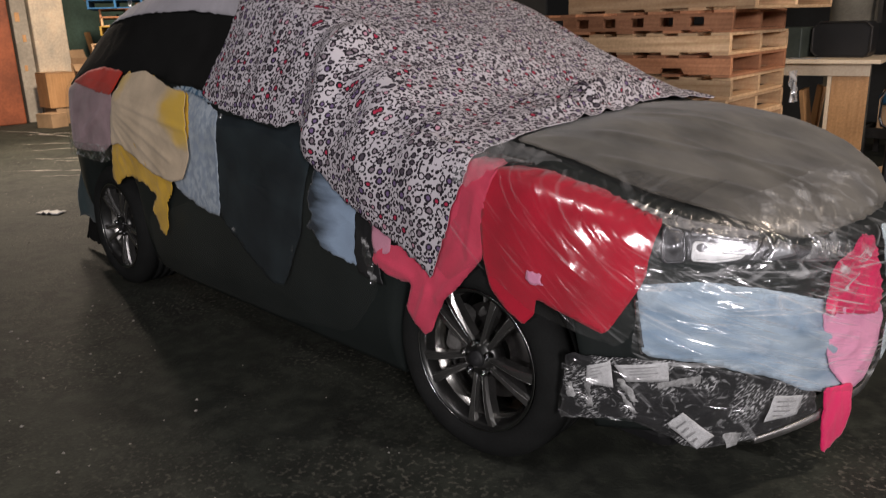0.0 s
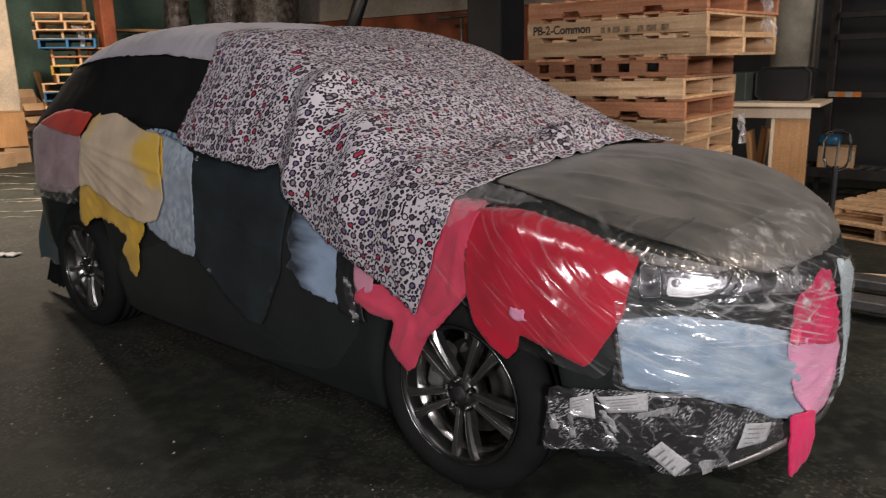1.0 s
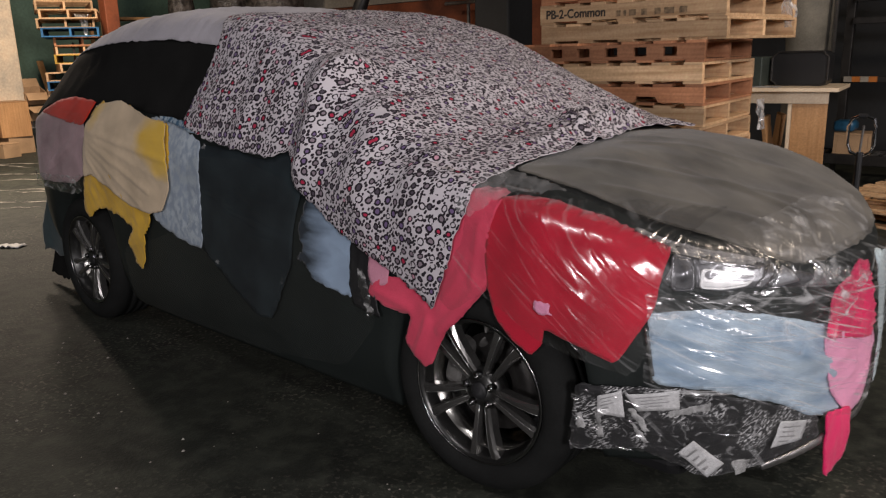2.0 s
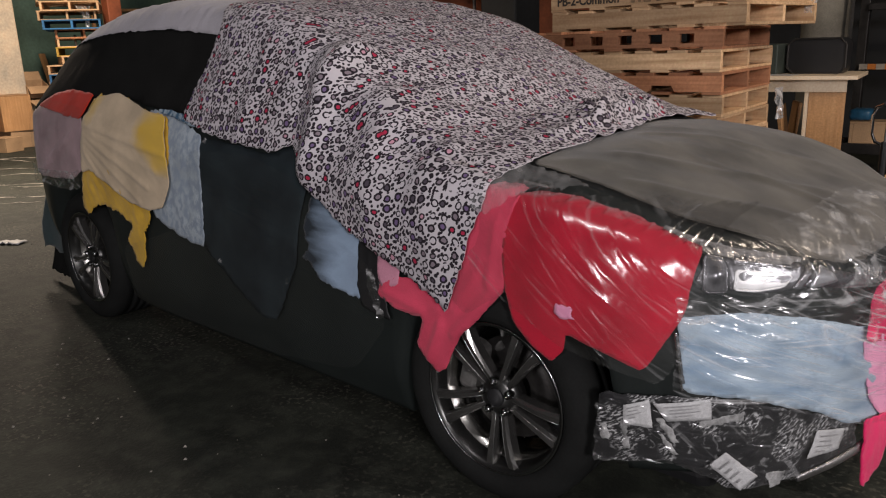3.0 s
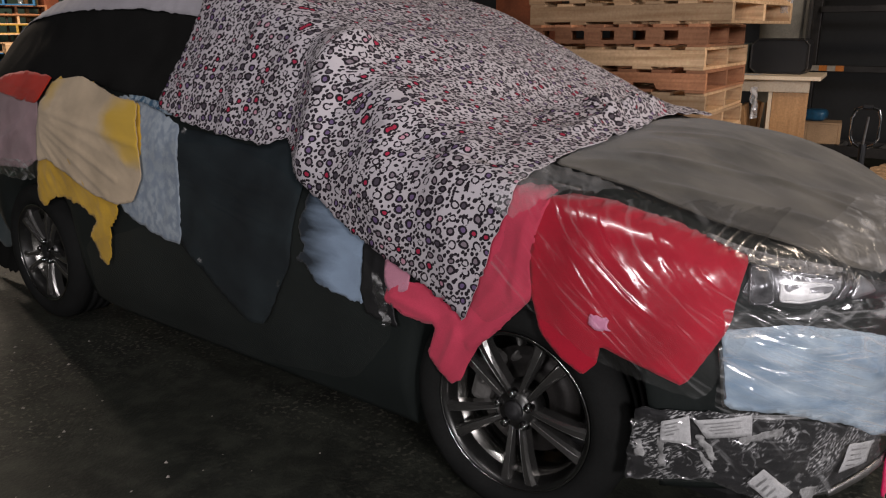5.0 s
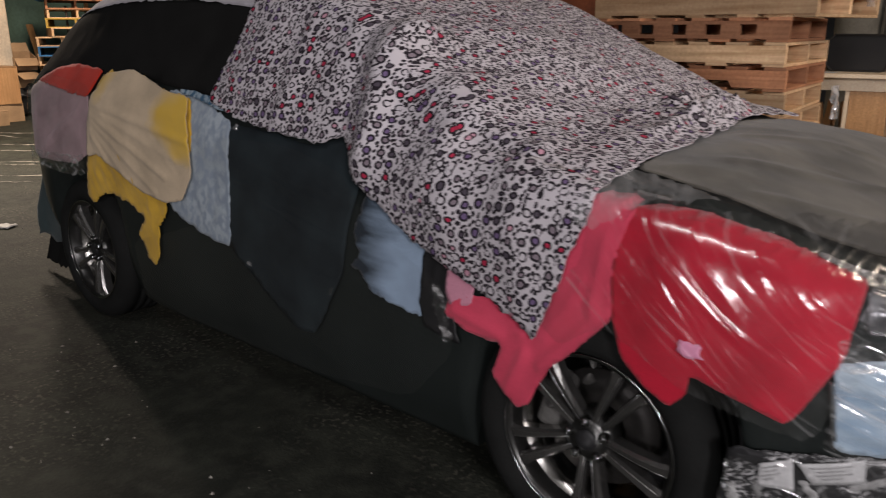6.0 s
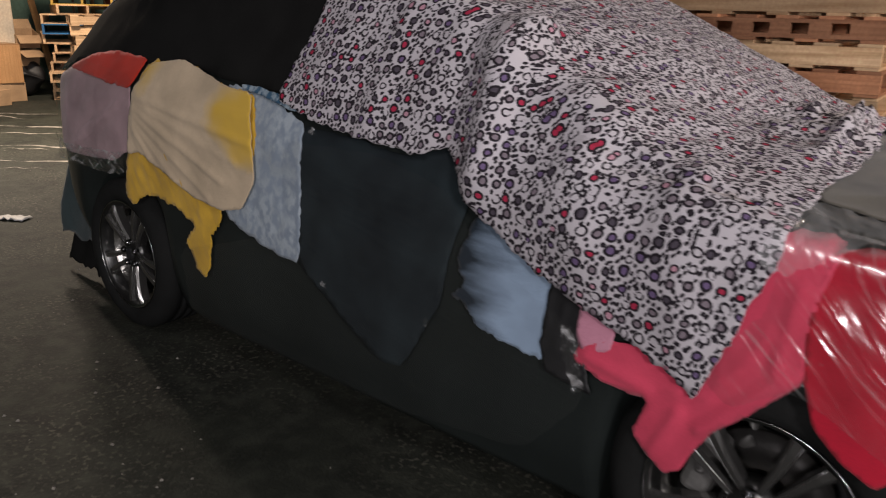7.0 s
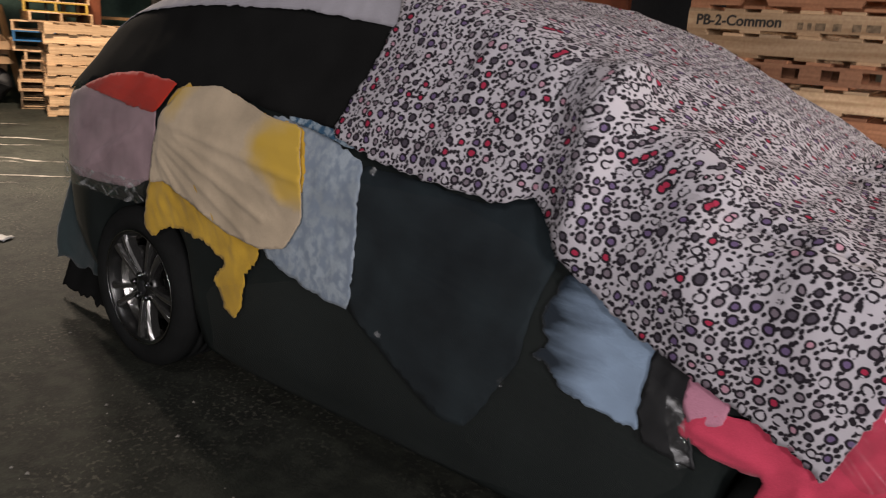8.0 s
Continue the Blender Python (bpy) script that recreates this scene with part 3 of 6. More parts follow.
def film_mat(name="clear_stretch_film", turn=44, strength=0.85, haze=0.004, gloss_low=0.09, rough=0.15, streaks=((44, 1.6, 60),), milky=0.0, lines=(0.60, 0.68), grain=5.0, edge=0.1):
    """Clear stretch film: see-through, glossy, with stretched creases. streaks: (turn, along, across) each, white
    streaks in the colour that stand in for crease glints.
    """
    m = bpy.data.materials.new(name)
    m.use_nodes = True
    nt = m.node_tree
    n, l = nt.nodes, nt.links
    n.remove(n["Principled BSDF"])
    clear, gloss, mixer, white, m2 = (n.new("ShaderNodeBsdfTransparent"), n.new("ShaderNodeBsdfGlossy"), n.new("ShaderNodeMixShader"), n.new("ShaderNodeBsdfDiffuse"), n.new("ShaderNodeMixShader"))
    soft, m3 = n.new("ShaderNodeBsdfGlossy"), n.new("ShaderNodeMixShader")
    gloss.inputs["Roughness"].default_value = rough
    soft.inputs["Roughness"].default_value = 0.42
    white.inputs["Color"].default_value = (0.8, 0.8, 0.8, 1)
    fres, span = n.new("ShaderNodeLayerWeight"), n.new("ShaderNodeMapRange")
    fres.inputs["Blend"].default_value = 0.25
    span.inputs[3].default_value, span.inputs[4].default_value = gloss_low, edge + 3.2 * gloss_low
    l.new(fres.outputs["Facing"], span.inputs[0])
    uv, b = n.new("ShaderNodeUVMap"), n.new("ShaderNodeBump")

    def stretched(angle, along, across, kind, detail, distortion):
        rot, mp, no = n.new("ShaderNodeMapping"), n.new("ShaderNodeMapping"), n.new("ShaderNodeTexNoise")
        rot.inputs["Rotation"].default_value = (0, 0, radians(angle))
        mp.inputs["Scale"].default_value = (along, across, 1.0)
        mp.inputs["Location"].default_value = (angle * 0.37, 0, 0)
        no.noise_type = kind
        no.inputs["Scale"].default_value, no.inputs["Detail"].default_value, no.inputs["Distortion"].default_value = 1.0, detail, distortion
        l.new(uv.outputs[0], rot.inputs["Vector"])
        l.new(rot.outputs[0], mp.inputs["Vector"])
        l.new(mp.outputs[0], no.inputs["Vector"])
        return no.outputs["Fac"]

    def ranged(value, lo, hi, top=1.0):
        r = n.new("ShaderNodeMapRange")
        r.inputs[1].default_value, r.inputs[2].default_value, r.inputs[4].default_value = lo, hi, top
        l.new(value, r.inputs[0])
        return r.outputs[0]

    b.inputs["Strength"].default_value, b.inputs["Distance"].default_value = strength, 0.02
    l.new(stretched(turn, 3.6, 34.0, "RIDGED_MULTIFRACTAL", 4.5, 0.9), b.inputs["Height"])
    l.new(b.outputs[0], gloss.inputs["Normal"])
    l.new(b.outputs[0], soft.inputs["Normal"])
    total = None
    # white streaks mixed into the colour in place of glints on the creases
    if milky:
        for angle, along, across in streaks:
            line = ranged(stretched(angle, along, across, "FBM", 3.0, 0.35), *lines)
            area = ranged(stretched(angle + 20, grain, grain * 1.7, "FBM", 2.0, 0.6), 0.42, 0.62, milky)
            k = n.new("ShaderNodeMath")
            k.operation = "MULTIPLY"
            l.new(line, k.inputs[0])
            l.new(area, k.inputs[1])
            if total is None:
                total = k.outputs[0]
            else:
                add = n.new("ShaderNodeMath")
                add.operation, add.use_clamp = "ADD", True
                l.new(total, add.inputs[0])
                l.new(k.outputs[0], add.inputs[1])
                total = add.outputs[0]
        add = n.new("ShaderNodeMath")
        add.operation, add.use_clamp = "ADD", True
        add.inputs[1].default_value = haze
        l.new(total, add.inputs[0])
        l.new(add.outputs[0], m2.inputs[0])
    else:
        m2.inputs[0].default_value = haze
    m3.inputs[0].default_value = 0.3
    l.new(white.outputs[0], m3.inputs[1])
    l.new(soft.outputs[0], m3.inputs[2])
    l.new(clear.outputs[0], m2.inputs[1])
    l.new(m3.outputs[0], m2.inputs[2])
    l.new(span.outputs[0], mixer.inputs[0])
    l.new(m2.outputs[0], mixer.inputs[1])
    l.new(gloss.outputs[0], mixer.inputs[2])
    l.new(mixer.outputs[0], n["Material Output"].inputs[0])
    return m


def faded_mat(name, light, dark, lo, hi, scale=7):
    """Dyed cloth that runs from one colour to the other along its width, with a streaky border."""
    m = cloth_mat(name, light)
    nt = m.node_tree
    n, l = nt.nodes, nt.links
    p = n["Principled BSDF"]
    uv, sep, no, add, mr, mixc = (n.new("ShaderNodeUVMap"), n.new("ShaderNodeSeparateXYZ"), n.new("ShaderNodeTexNoise"), n.new("ShaderNodeMath"), n.new("ShaderNodeMapRange"), n.new("ShaderNodeMixRGB"))
    mp = n.new("ShaderNodeMapping")
    mp.inputs["Scale"].default_value = (0.6, 2.6, 1)
    l.new(uv.outputs[0], sep.inputs[0])
    l.new(uv.outputs[0], mp.inputs[0])
    no.inputs["Scale"].default_value, no.inputs["Detail"].default_value = scale, 6
    l.new(mp.outputs[0], no.inputs["Vector"])
    add.operation = "MULTIPLY_ADD"
    add.inputs[1].default_value = 0.22
    l.new(no.outputs["Fac"], add.inputs[0])
    l.new(sep.outputs[0], add.inputs[2])
    mr.inputs[1].default_value, mr.inputs[2].default_value = lo, hi
    l.new(add.outputs[0], mr.inputs[0])
    old = p.inputs["Base Color"].links[0].from_socket
    l.new(mr.outputs[0], mixc.inputs[0])
    mixc.inputs[1].default_value = (*dark, 1)
    l.new(old, mixc.inputs[2])
    l.new(mixc.outputs[0], p.inputs["Base Color"])
    return m


def patchy_mat(name, light, dark, scale=9, lo=0.42, hi=0.62, stretch=(1, 1, 1), rough=0.85, turn=0):
    """Bleached, mottled or printed cloth: two colours in patches."""
    m = cloth_mat(name, light, rough=rough)
    nt = m.node_tree
    n, l = nt.nodes, nt.links
    p = n["Principled BSDF"]
    uv, mp, no, mr, mixc = n.new("ShaderNodeUVMap"), n.new("ShaderNodeMapping"), n.new("ShaderNodeTexNoise"), n.new("ShaderNodeMapRange"), n.new("ShaderNodeMixRGB")
    rot = n.new("ShaderNodeMapping")
    rot.inputs["Rotation"].default_value = (0, 0, radians(turn))
    l.new(uv.outputs[0], rot.inputs[0])
    mp.inputs["Scale"].default_value = stretch
    no.inputs["Scale"].default_value, no.inputs["Detail"].default_value = scale, 7
    mr.inputs[1].default_value, mr.inputs[2].default_value = lo, hi
    l.new(rot.outputs[0], mp.inputs[0])
    l.new(mp.outputs[0], no.inputs["Vector"])
    l.new(no.outputs["Fac"], mr.inputs[0])
    old = p.inputs["Base Color"].links[0].from_socket
    l.new(mr.outputs[0], mixc.inputs[0])
    mixc.inputs[1].default_value = (*dark, 1)
    l.new(old, mixc.inputs[2])
    l.new(mixc.outputs[0], p.inputs["Base Color"])
    return m


def in_polygon(pts, poly):
    x, y = pts[:, 0], pts[:, 1]
    inside = np.zeros(len(pts), bool)
    for (x1, y1), (x2, y2) in zip(poly, np.roll(poly, -1, axis=0)):
        if y1 != y2:
            inside ^= ((y1 > y) != (y2 > y)) & (x < (x2 - x1) * (y - y1) / (y2 - y1) + x1)
    return inside


SIDE, SLANT, TOP, CORNER = Vector((0, 1, 0)), Vector((0, 1, -1)).normalized(), Vector((0, 0, -1)), Vector((-0.66, 0.75, 0)).normalized()


def even_runs(lo, hi, e1, e2, way):
    """Lengths along the car's form, so that a print keeps its size where the form slopes away."""
    xs, ys = np.arange(lo[0] - 0.05, hi[0] + 0.1, 0.05), np.arange(lo[1] - 0.02, hi[1] + 0.04, 0.02)
    mid = int(len(ys) * 0.45)
    table = []
    for x in xs:
        ds = []
        for y in ys:
            base = e1 * float(x) + e2 * float(y)
            hit, _, _, dist = DRAPE.ray_cast(base - way * 8, way)
            ds.append(dist if hit else (ds[-1] if ds else 8.0))
        ds = np.convolve(np.pad(np.array(ds), 3, mode="edge"), np.ones(7) / 7, "valid")
        step = np.sqrt(0.02**2 + np.minimum(np.abs(np.diff(ds)), 0.06) ** 2)
        run = np.concatenate([[0], np.cumsum(step)])
        table.append(run - run[mid])
    table = np.array(table)
    for _ in range(2):
        table = (np.pad(table, ((1, 1), (0, 0)), mode="edge")[:-2] + 2 * table + np.pad(table, ((1, 1), (0, 0)), mode="edge")[2:]) / 4

    def length(x, y):
        i = min(len(xs) - 2, max(0, int((x - xs[0]) / 0.05)))
        f = (x - xs[i]) / 0.05
        return float(np.interp(y, ys, table[i]) * (1 - f) + np.interp(y, ys, table[i + 1]) * f)

    return length


def flatten(solid, faces, start, rounds=900):
    """Lays a draped sheet flat, so that a print on it keeps its true size."""
    solid, uv = np.array([tuple(p) for p in solid]), np.array(start, float)
    edges = np.unique(np.sort(np.array([(f[i], f[i - 1]) for f in faces for i in range(len(f))]), axis=1), axis=0)
    a, b = edges[:, 0], edges[:, 1]
    rest = np.linalg.norm(solid[a] - solid[b], axis=1)
    count = np.maximum(1, np.bincount(np.concatenate([a, b]), minlength=len(uv)))[:, None]
    speed = np.zeros_like(uv)
    for _ in range(rounds):
        d = uv[b] - uv[a]
        size = np.maximum(np.linalg.norm(d, axis=1), 1e-6)
        push = d * ((size - rest) / size * 0.5)[:, None]
        moved = np.stack([np.bincount(a, push[:, k], len(uv)) - np.bincount(b, push[:, k], len(uv)) for k in (0, 1)], 1)
        speed = 0.94 * speed + moved / count
        uv += speed
    return uv.tolist()


def sheet_bm(outline, way, lift, grid, creases, fray, seed, rounded=1, still=0.35, folds=(), even=False):
    """A sheet with that outline, laid along `way` on the car's form. creases: (height, width, angle, stretch) each; the outline is in metres
    across and up (or along and across, from above)."""
    e1 = Vector((way.y, -way.x, 0)).normalized() if abs(way.z) < 0.99 else Vector((1, 0, 0))
    e2 = e1.cross(way).normalized()
    poly = np.array(outline, float)
    for _ in range(rounded):  # corners are cut once, so that hems run softly
        nxt = np.roll(poly, -1, axis=0)
        poly = np.stack([poly * 0.9 + nxt * 0.1, poly * 0.1 + nxt * 0.9], 1).reshape(-1, 2)
    edge = []
    for i, (a, b) in enumerate(zip(poly, np.roll(poly, -1, axis=0))):
        k = max(1, int(np.linalg.norm(b - a) / (grid * 0.7)))
        t = (b - a) / max(np.linalg.norm(b - a), 1e-9)
        for j in range(k):
            p = a + (b - a) * j / k
            f = fray * (noise.noise(Vector((p[0] * 28, p[1] * 28, seed))) + 0.8 * noise.noise(Vector((p[0] * 110, p[1] * 110, seed + 3))))
            edge.append(p + f * np.array((t[1], -t[0])))
    edge = np.array(edge)
    lo, hi = edge.min(0), edge.max(0)
    gx, gy = np.meshgrid(np.arange(lo[0], hi[0], grid), np.arange(lo[1], hi[1], grid * 0.87))
    gx = gx + (np.arange(gx.shape[0]) % 2)[:, None] * grid * 0.5
    pts = np.stack([gx.ravel(), gy.ravel()], 1)
    pts = pts[in_polygon(pts, edge)]
    if len(pts):
        near = np.array([np.min(np.sum((edge - p) ** 2, axis=1)) for p in pts])
        pts = pts[near > (grid * 0.4) ** 2]
    all2 = [Vector(p) for p in edge] + [Vector(p) for p in pts]
    v2, _, faces, *_ = delaunay_2d_cdt(all2, [], [list(range(len(edge)))], 1, 1e-6)
    bm = bmesh.new()
    uv = bm.loops.layers.uv.new("UVMap")
    made, depth = [], 8.0
    runs = even_runs(lo, hi, e1, e2, way) if even else None
    for p in v2:
        base = e1 * p.x + e2 * p.y
        hit, normal, _, dist = DRAPE.ray_cast(base - way * 8, way)
        if hit is None:
            hit, normal = base + way * (depth - 8), -way
        else:
            depth = dist
            if normal.dot(way) > 0:
                normal = -normal
        h, away = 0.0, min(1.0, max(still, float(np.sqrt(np.min((edge[:, 0] - p.x) ** 2 + (edge[:, 1] - p.y) ** 2))) / 0.11))
        for k, (amp, width, angle, stretch) in enumerate(creases):
            c, s = math.cos(radians(angle)), math.sin(radians(angle))
            a, b = (c * p.x + s * p.y) / (width * stretch), (c * p.y - s * p.x) / width
            v = noise.noise(Vector((a, b, seed + 7.7 * k)))
            h += amp * (1 - min(1, abs(v) * 2.6)) ** 1.5 if amp > 0 else -amp * (0.5 + v)
        h = lift + h * away
        for ax, ay, bx, by, wide, high in folds:
            t = min(1, max(0, ((p.x - ax) * (bx - ax) + (p.y - ay) * (by - ay)) / ((bx - ax) ** 2 + (by - ay) ** 2)))
            h += high * math.exp(-(((p.x - ax - t * (bx - ax)) ** 2 + (p.y - ay - t * (by - ay)) ** 2) / wide**2))
        made.append(bm.verts.new(hit + normal * h))
    flat = flatten([v.co for v in made], faces, [(p.x, runs(p.x, p.y)) for p in v2]) if even else [(p.x, p.y) for p in v2]
    for f in faces:
        try:
            face = bm.faces.new([made[i] for i in f])
        except ValueError:
            continue
        face.smooth = True
        for loop, i in zip(face.loops, f):
            loop[uv].uv = flat[i]
        face.normal_update()
    bm.normal_update()
    side = sum(f.normal.dot(way) * f.calc_area() for f in bm.faces)
    if side > 0:
        bmesh.ops.reverse_faces(bm, faces=bm.faces)
    hem = [made[i].co.copy() for i in range(len(edge))]
    loose = [v for v in bm.verts if not v.link_faces]
    bmesh.ops.delete(bm, geom=loose, context="VERTS")
    return bm, hem


def cloth(name, outline, way, material, lift, label, category, grid=0.016, creases=((0.006, 0.06, 60, 4), (-0.008, 0.16, 20, 1.5)), fray=0.004, thick=0.002, parent=None, rounded=1, hem=0.0, still=0.35, folds=(), even=False):
    bm, border = sheet_bm(outline, way, lift, grid, creases, fray, len(bpy.data.objects) * 1.37, rounded, still, folds, even)
    ob = part(name, bm, material, parent, label)
    if "film" in name or name == "lens":
        ob.visible_shadow = False
    if category:
        tagged(ob, category=category, group="old clothes laid over the car")
    if thick:
        s = ob.modifiers.new("thickness", "SOLIDIFY")
        s.thickness, s.offset = thick, 1.0
    if hem:
        part("hem", tube_bm(border, hem, 6, closed=True), material, ob, smooth=True)
    return ob


M["leopard"] = leopard_mat()
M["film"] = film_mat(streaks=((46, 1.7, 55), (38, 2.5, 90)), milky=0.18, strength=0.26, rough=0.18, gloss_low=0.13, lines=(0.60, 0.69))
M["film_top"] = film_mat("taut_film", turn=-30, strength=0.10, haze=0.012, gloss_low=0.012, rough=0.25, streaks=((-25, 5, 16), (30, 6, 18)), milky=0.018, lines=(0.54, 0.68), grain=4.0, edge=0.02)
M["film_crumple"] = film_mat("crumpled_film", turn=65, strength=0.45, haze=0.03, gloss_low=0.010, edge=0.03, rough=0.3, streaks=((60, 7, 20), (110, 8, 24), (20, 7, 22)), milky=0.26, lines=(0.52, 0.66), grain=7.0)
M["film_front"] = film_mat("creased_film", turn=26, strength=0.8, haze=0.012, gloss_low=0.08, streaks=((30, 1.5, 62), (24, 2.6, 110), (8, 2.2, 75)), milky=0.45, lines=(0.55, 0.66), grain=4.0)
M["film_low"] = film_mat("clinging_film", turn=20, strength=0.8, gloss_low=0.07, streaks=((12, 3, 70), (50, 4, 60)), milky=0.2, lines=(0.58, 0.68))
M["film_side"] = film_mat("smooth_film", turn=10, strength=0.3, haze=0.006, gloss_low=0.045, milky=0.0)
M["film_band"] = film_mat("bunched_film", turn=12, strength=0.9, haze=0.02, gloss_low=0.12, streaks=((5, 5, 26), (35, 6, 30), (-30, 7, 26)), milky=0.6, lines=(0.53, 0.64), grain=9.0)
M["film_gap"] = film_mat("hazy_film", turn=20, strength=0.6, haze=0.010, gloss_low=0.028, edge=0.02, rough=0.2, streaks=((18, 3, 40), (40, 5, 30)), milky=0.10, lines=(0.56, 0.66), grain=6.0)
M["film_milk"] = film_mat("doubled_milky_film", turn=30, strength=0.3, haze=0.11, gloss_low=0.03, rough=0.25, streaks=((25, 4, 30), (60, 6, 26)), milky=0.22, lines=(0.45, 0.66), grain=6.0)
M["black_cloth"] = cloth_mat("black_jersey", (0.0135, 0.0135, 0.0130), rough=0.95, sheen=0.0)
M["black_cloth"].node_tree.nodes["Principled BSDF"].inputs["Specular IOR Level"].default_value = 0.04
M["grey_cloth"] = cloth_mat("pale_grey_sheet", (0.42, 0.40, 0.43), vary=0.1, scale=4)
M["orange_red"] = cloth_mat("red_orange_knit", (0.52, 0.035, 0.018))
M["mauve"] = cloth_mat("mauve_jersey", (0.40, 0.275, 0.29), vary=0.14, scale=7)
M["yellow"] = cloth_mat("mustard_yellow_jersey", (0.64, 0.39, 0.045), vary=0.1, second=(0.57, 0.335, 0.035))


def dyed_mat(name, base, dye, spots):
    """Jersey with soft-edged dyed areas: (x, y, radius) each."""
    m = cloth_mat(name, base)
    nt = m.node_tree
    n, l = nt.nodes, nt.links
    p = n["Principled BSDF"]
    uv, no = n.new("ShaderNodeUVMap"), n.new("ShaderNodeTexNoise")
    no.inputs["Scale"].default_value, no.inputs["Detail"].default_value = 9, 4
    l.new(uv.outputs[0], no.inputs["Vector"])
    col = p.inputs["Base Color"].links[0].from_socket
    for x, y, r in spots:
        d, add, mr, mx = n.new("ShaderNodeVectorMath"), n.new("ShaderNodeMath"), n.new("ShaderNodeMapRange"), n.new("ShaderNodeMixRGB")
        d.operation = "DISTANCE"
        d.inputs[1].default_value = (x, y, 0)
        l.new(uv.outputs[0], d.inputs[0])
        add.operation = "MULTIPLY_ADD"
        add.inputs[1].default_value = 0.10
        l.new(no.outputs["Fac"], add.inputs[0])
        l.new(d.outputs["Value"], add.inputs[2])
        mr.inputs[1].default_value, mr.inputs[2].default_value, mr.inputs[3].default_value, mr.inputs[4].default_value = r + 0.01, r + 0.11, 1, 0
        l.new(add.outputs[0], mr.inputs[0])
        l.new(mr.outputs[0], mx.inputs[0])
        l.new(col, mx.inputs[1])
        mx.inputs[2].default_value = (*dye, 1)
        col = mx.outputs[0]
    l.new(col, p.inputs["Base Color"])
    return m


M["cream"] = dyed_mat("cream_jersey", (0.60, 0.475, 0.325), (0.64, 0.41, 0.06), ((-1.80, 1.04, 0.115), (-1.88, 1.03, 0.08), (-1.96, 1.05, 0.045), (-1.79, 0.96, 0.045), (-2.50, 1.18, 0.05)))
M["denim"] = patchy_mat("bleached_denim", (0.365, 0.42, 0.465), (0.235, 0.285, 0.345), scale=30, lo=0.42, hi=0.58, stretch=(1.0, 0.8, 1))
M["charcoal"] = cloth_mat("charcoal_navy_cotton", (0.0165, 0.0240, 0.0275), vary=0.15, second=(0.012, 0.0165, 0.020), sheen=0.0)
M["blue_fade"] = faded_mat("faded_light_denim", (0.30, 0.40, 0.53), (0.012, 0.02, 0.03), -0.71, -0.57)
M["pale_pink"] = cloth_mat("dusty_pink_cotton", (0.62, 0.27, 0.36))
M["coral"] = cloth_mat("coral_pink_jersey", (0.62, 0.062, 0.115), vary=0.1, second=(0.58, 0.052, 0.10))
M["red"] = cloth_mat("crimson_cotton", (0.50, 0.011, 0.035), vary=0.08, second=(0.43, 0.009, 0.028))
M["hood_grey"] = cloth_mat("taupe_grey_cloth", (0.094, 0.086, 0.070), vary=0.28, scale=5)
M["blue_bumper"] = patchy_mat("pale_blue_denim", (0.43, 0.525, 0.60), (0.21, 0.30, 0.40), scale=8, lo=0.36, hi=0.62, stretch=(0.7, 1.8, 1), turn=18)
M["hot_pink"] = cloth_mat("hot_pink_cotton", (0.72, 0.02, 0.12))
M["candy"] = cloth_mat("candy_pink_cotton", (0.78, 0.33, 0.50))
M["hazy_blue"] = cloth_mat("hazy_blue_cloth", (0.42, 0.50, 0.52))
M["teal"] = cloth_mat("dark_teal_cloth", (0.038, 0.056, 0.058))
M["print"] = patchy_mat("black_printed_paper", (0.50, 0.50, 0.50), (0.014, 0.014, 0.015), scale=150, lo=0.50, hi=0.62, stretch=(0.5, 1.3, 1), rough=0.5, turn=-35)
# pale colour for reflections drawn on the floor as strips
M["line"] = mat("floor_reflection_white", (0.34, 0.31, 0.27), 0.7, vary=0.3, scale=6, grain=40)
M["paper"] = mat("white_paper", (0.47, 0.47, 0.47), 0.6, vary=0.08, scale=12, grain=120, bump=0.1)
M["ink"] = mat("grey_ink", (0.30, 0.30, 0.30), 0.6)


def scribble_mat(base):
    """Printed paper: dense print in some areas, plain black in others, with grey crumples."""
    m = base
    nt = m.node_tree
    n, l = nt.nodes, nt.links
    p = n["Principled BSDF"]
    uv, area, mr, mx, grey, mr2, mx2 = (n.new("ShaderNodeUVMap"), n.new("ShaderNodeTexNoise"), n.new("ShaderNodeMapRange"), n.new("ShaderNodeMixRGB"), n.new("ShaderNodeTexNoise"), n.new("ShaderNodeMapRange"), n.new("ShaderNodeMixRGB"))
    area.inputs["Scale"].default_value, area.inputs["Detail"].default_value = 11, 2
    grey.inputs["Scale"].default_value, grey.inputs["Detail"].default_value, grey.inputs["Distortion"].default_value = 17, 8, 2.5
    for t in (area, grey):
        l.new(uv.outputs[0], t.inputs["Vector"])
    mr.inputs[1].default_value, mr.inputs[2].default_value = 0.49, 0.56
    mr2.inputs[1].default_value, mr2.inputs[2].default_value, mr2.inputs[4].default_value = 0.60, 0.68, 0.5
    old = p.inputs["Base Color"].links[0].from_socket
    l.new(area.outputs["Fac"], mr.inputs[0])
    l.new(mr.outputs[0], mx.inputs[0])
    mx.inputs[1].default_value = (0.012, 0.012, 0.013, 1)
    l.new(old, mx.inputs[2])
    l.new(grey.outputs["Fac"], mr2.inputs[0])
    l.new(mr2.outputs[0], mx2.inputs[0])
    l.new(mx.outputs[0], mx2.inputs[1])
    mx2.inputs[2].default_value = (0.34, 0.34, 0.34, 1)
    l.new(mx2.outputs[0], p.inputs["Base Color"])
    return m


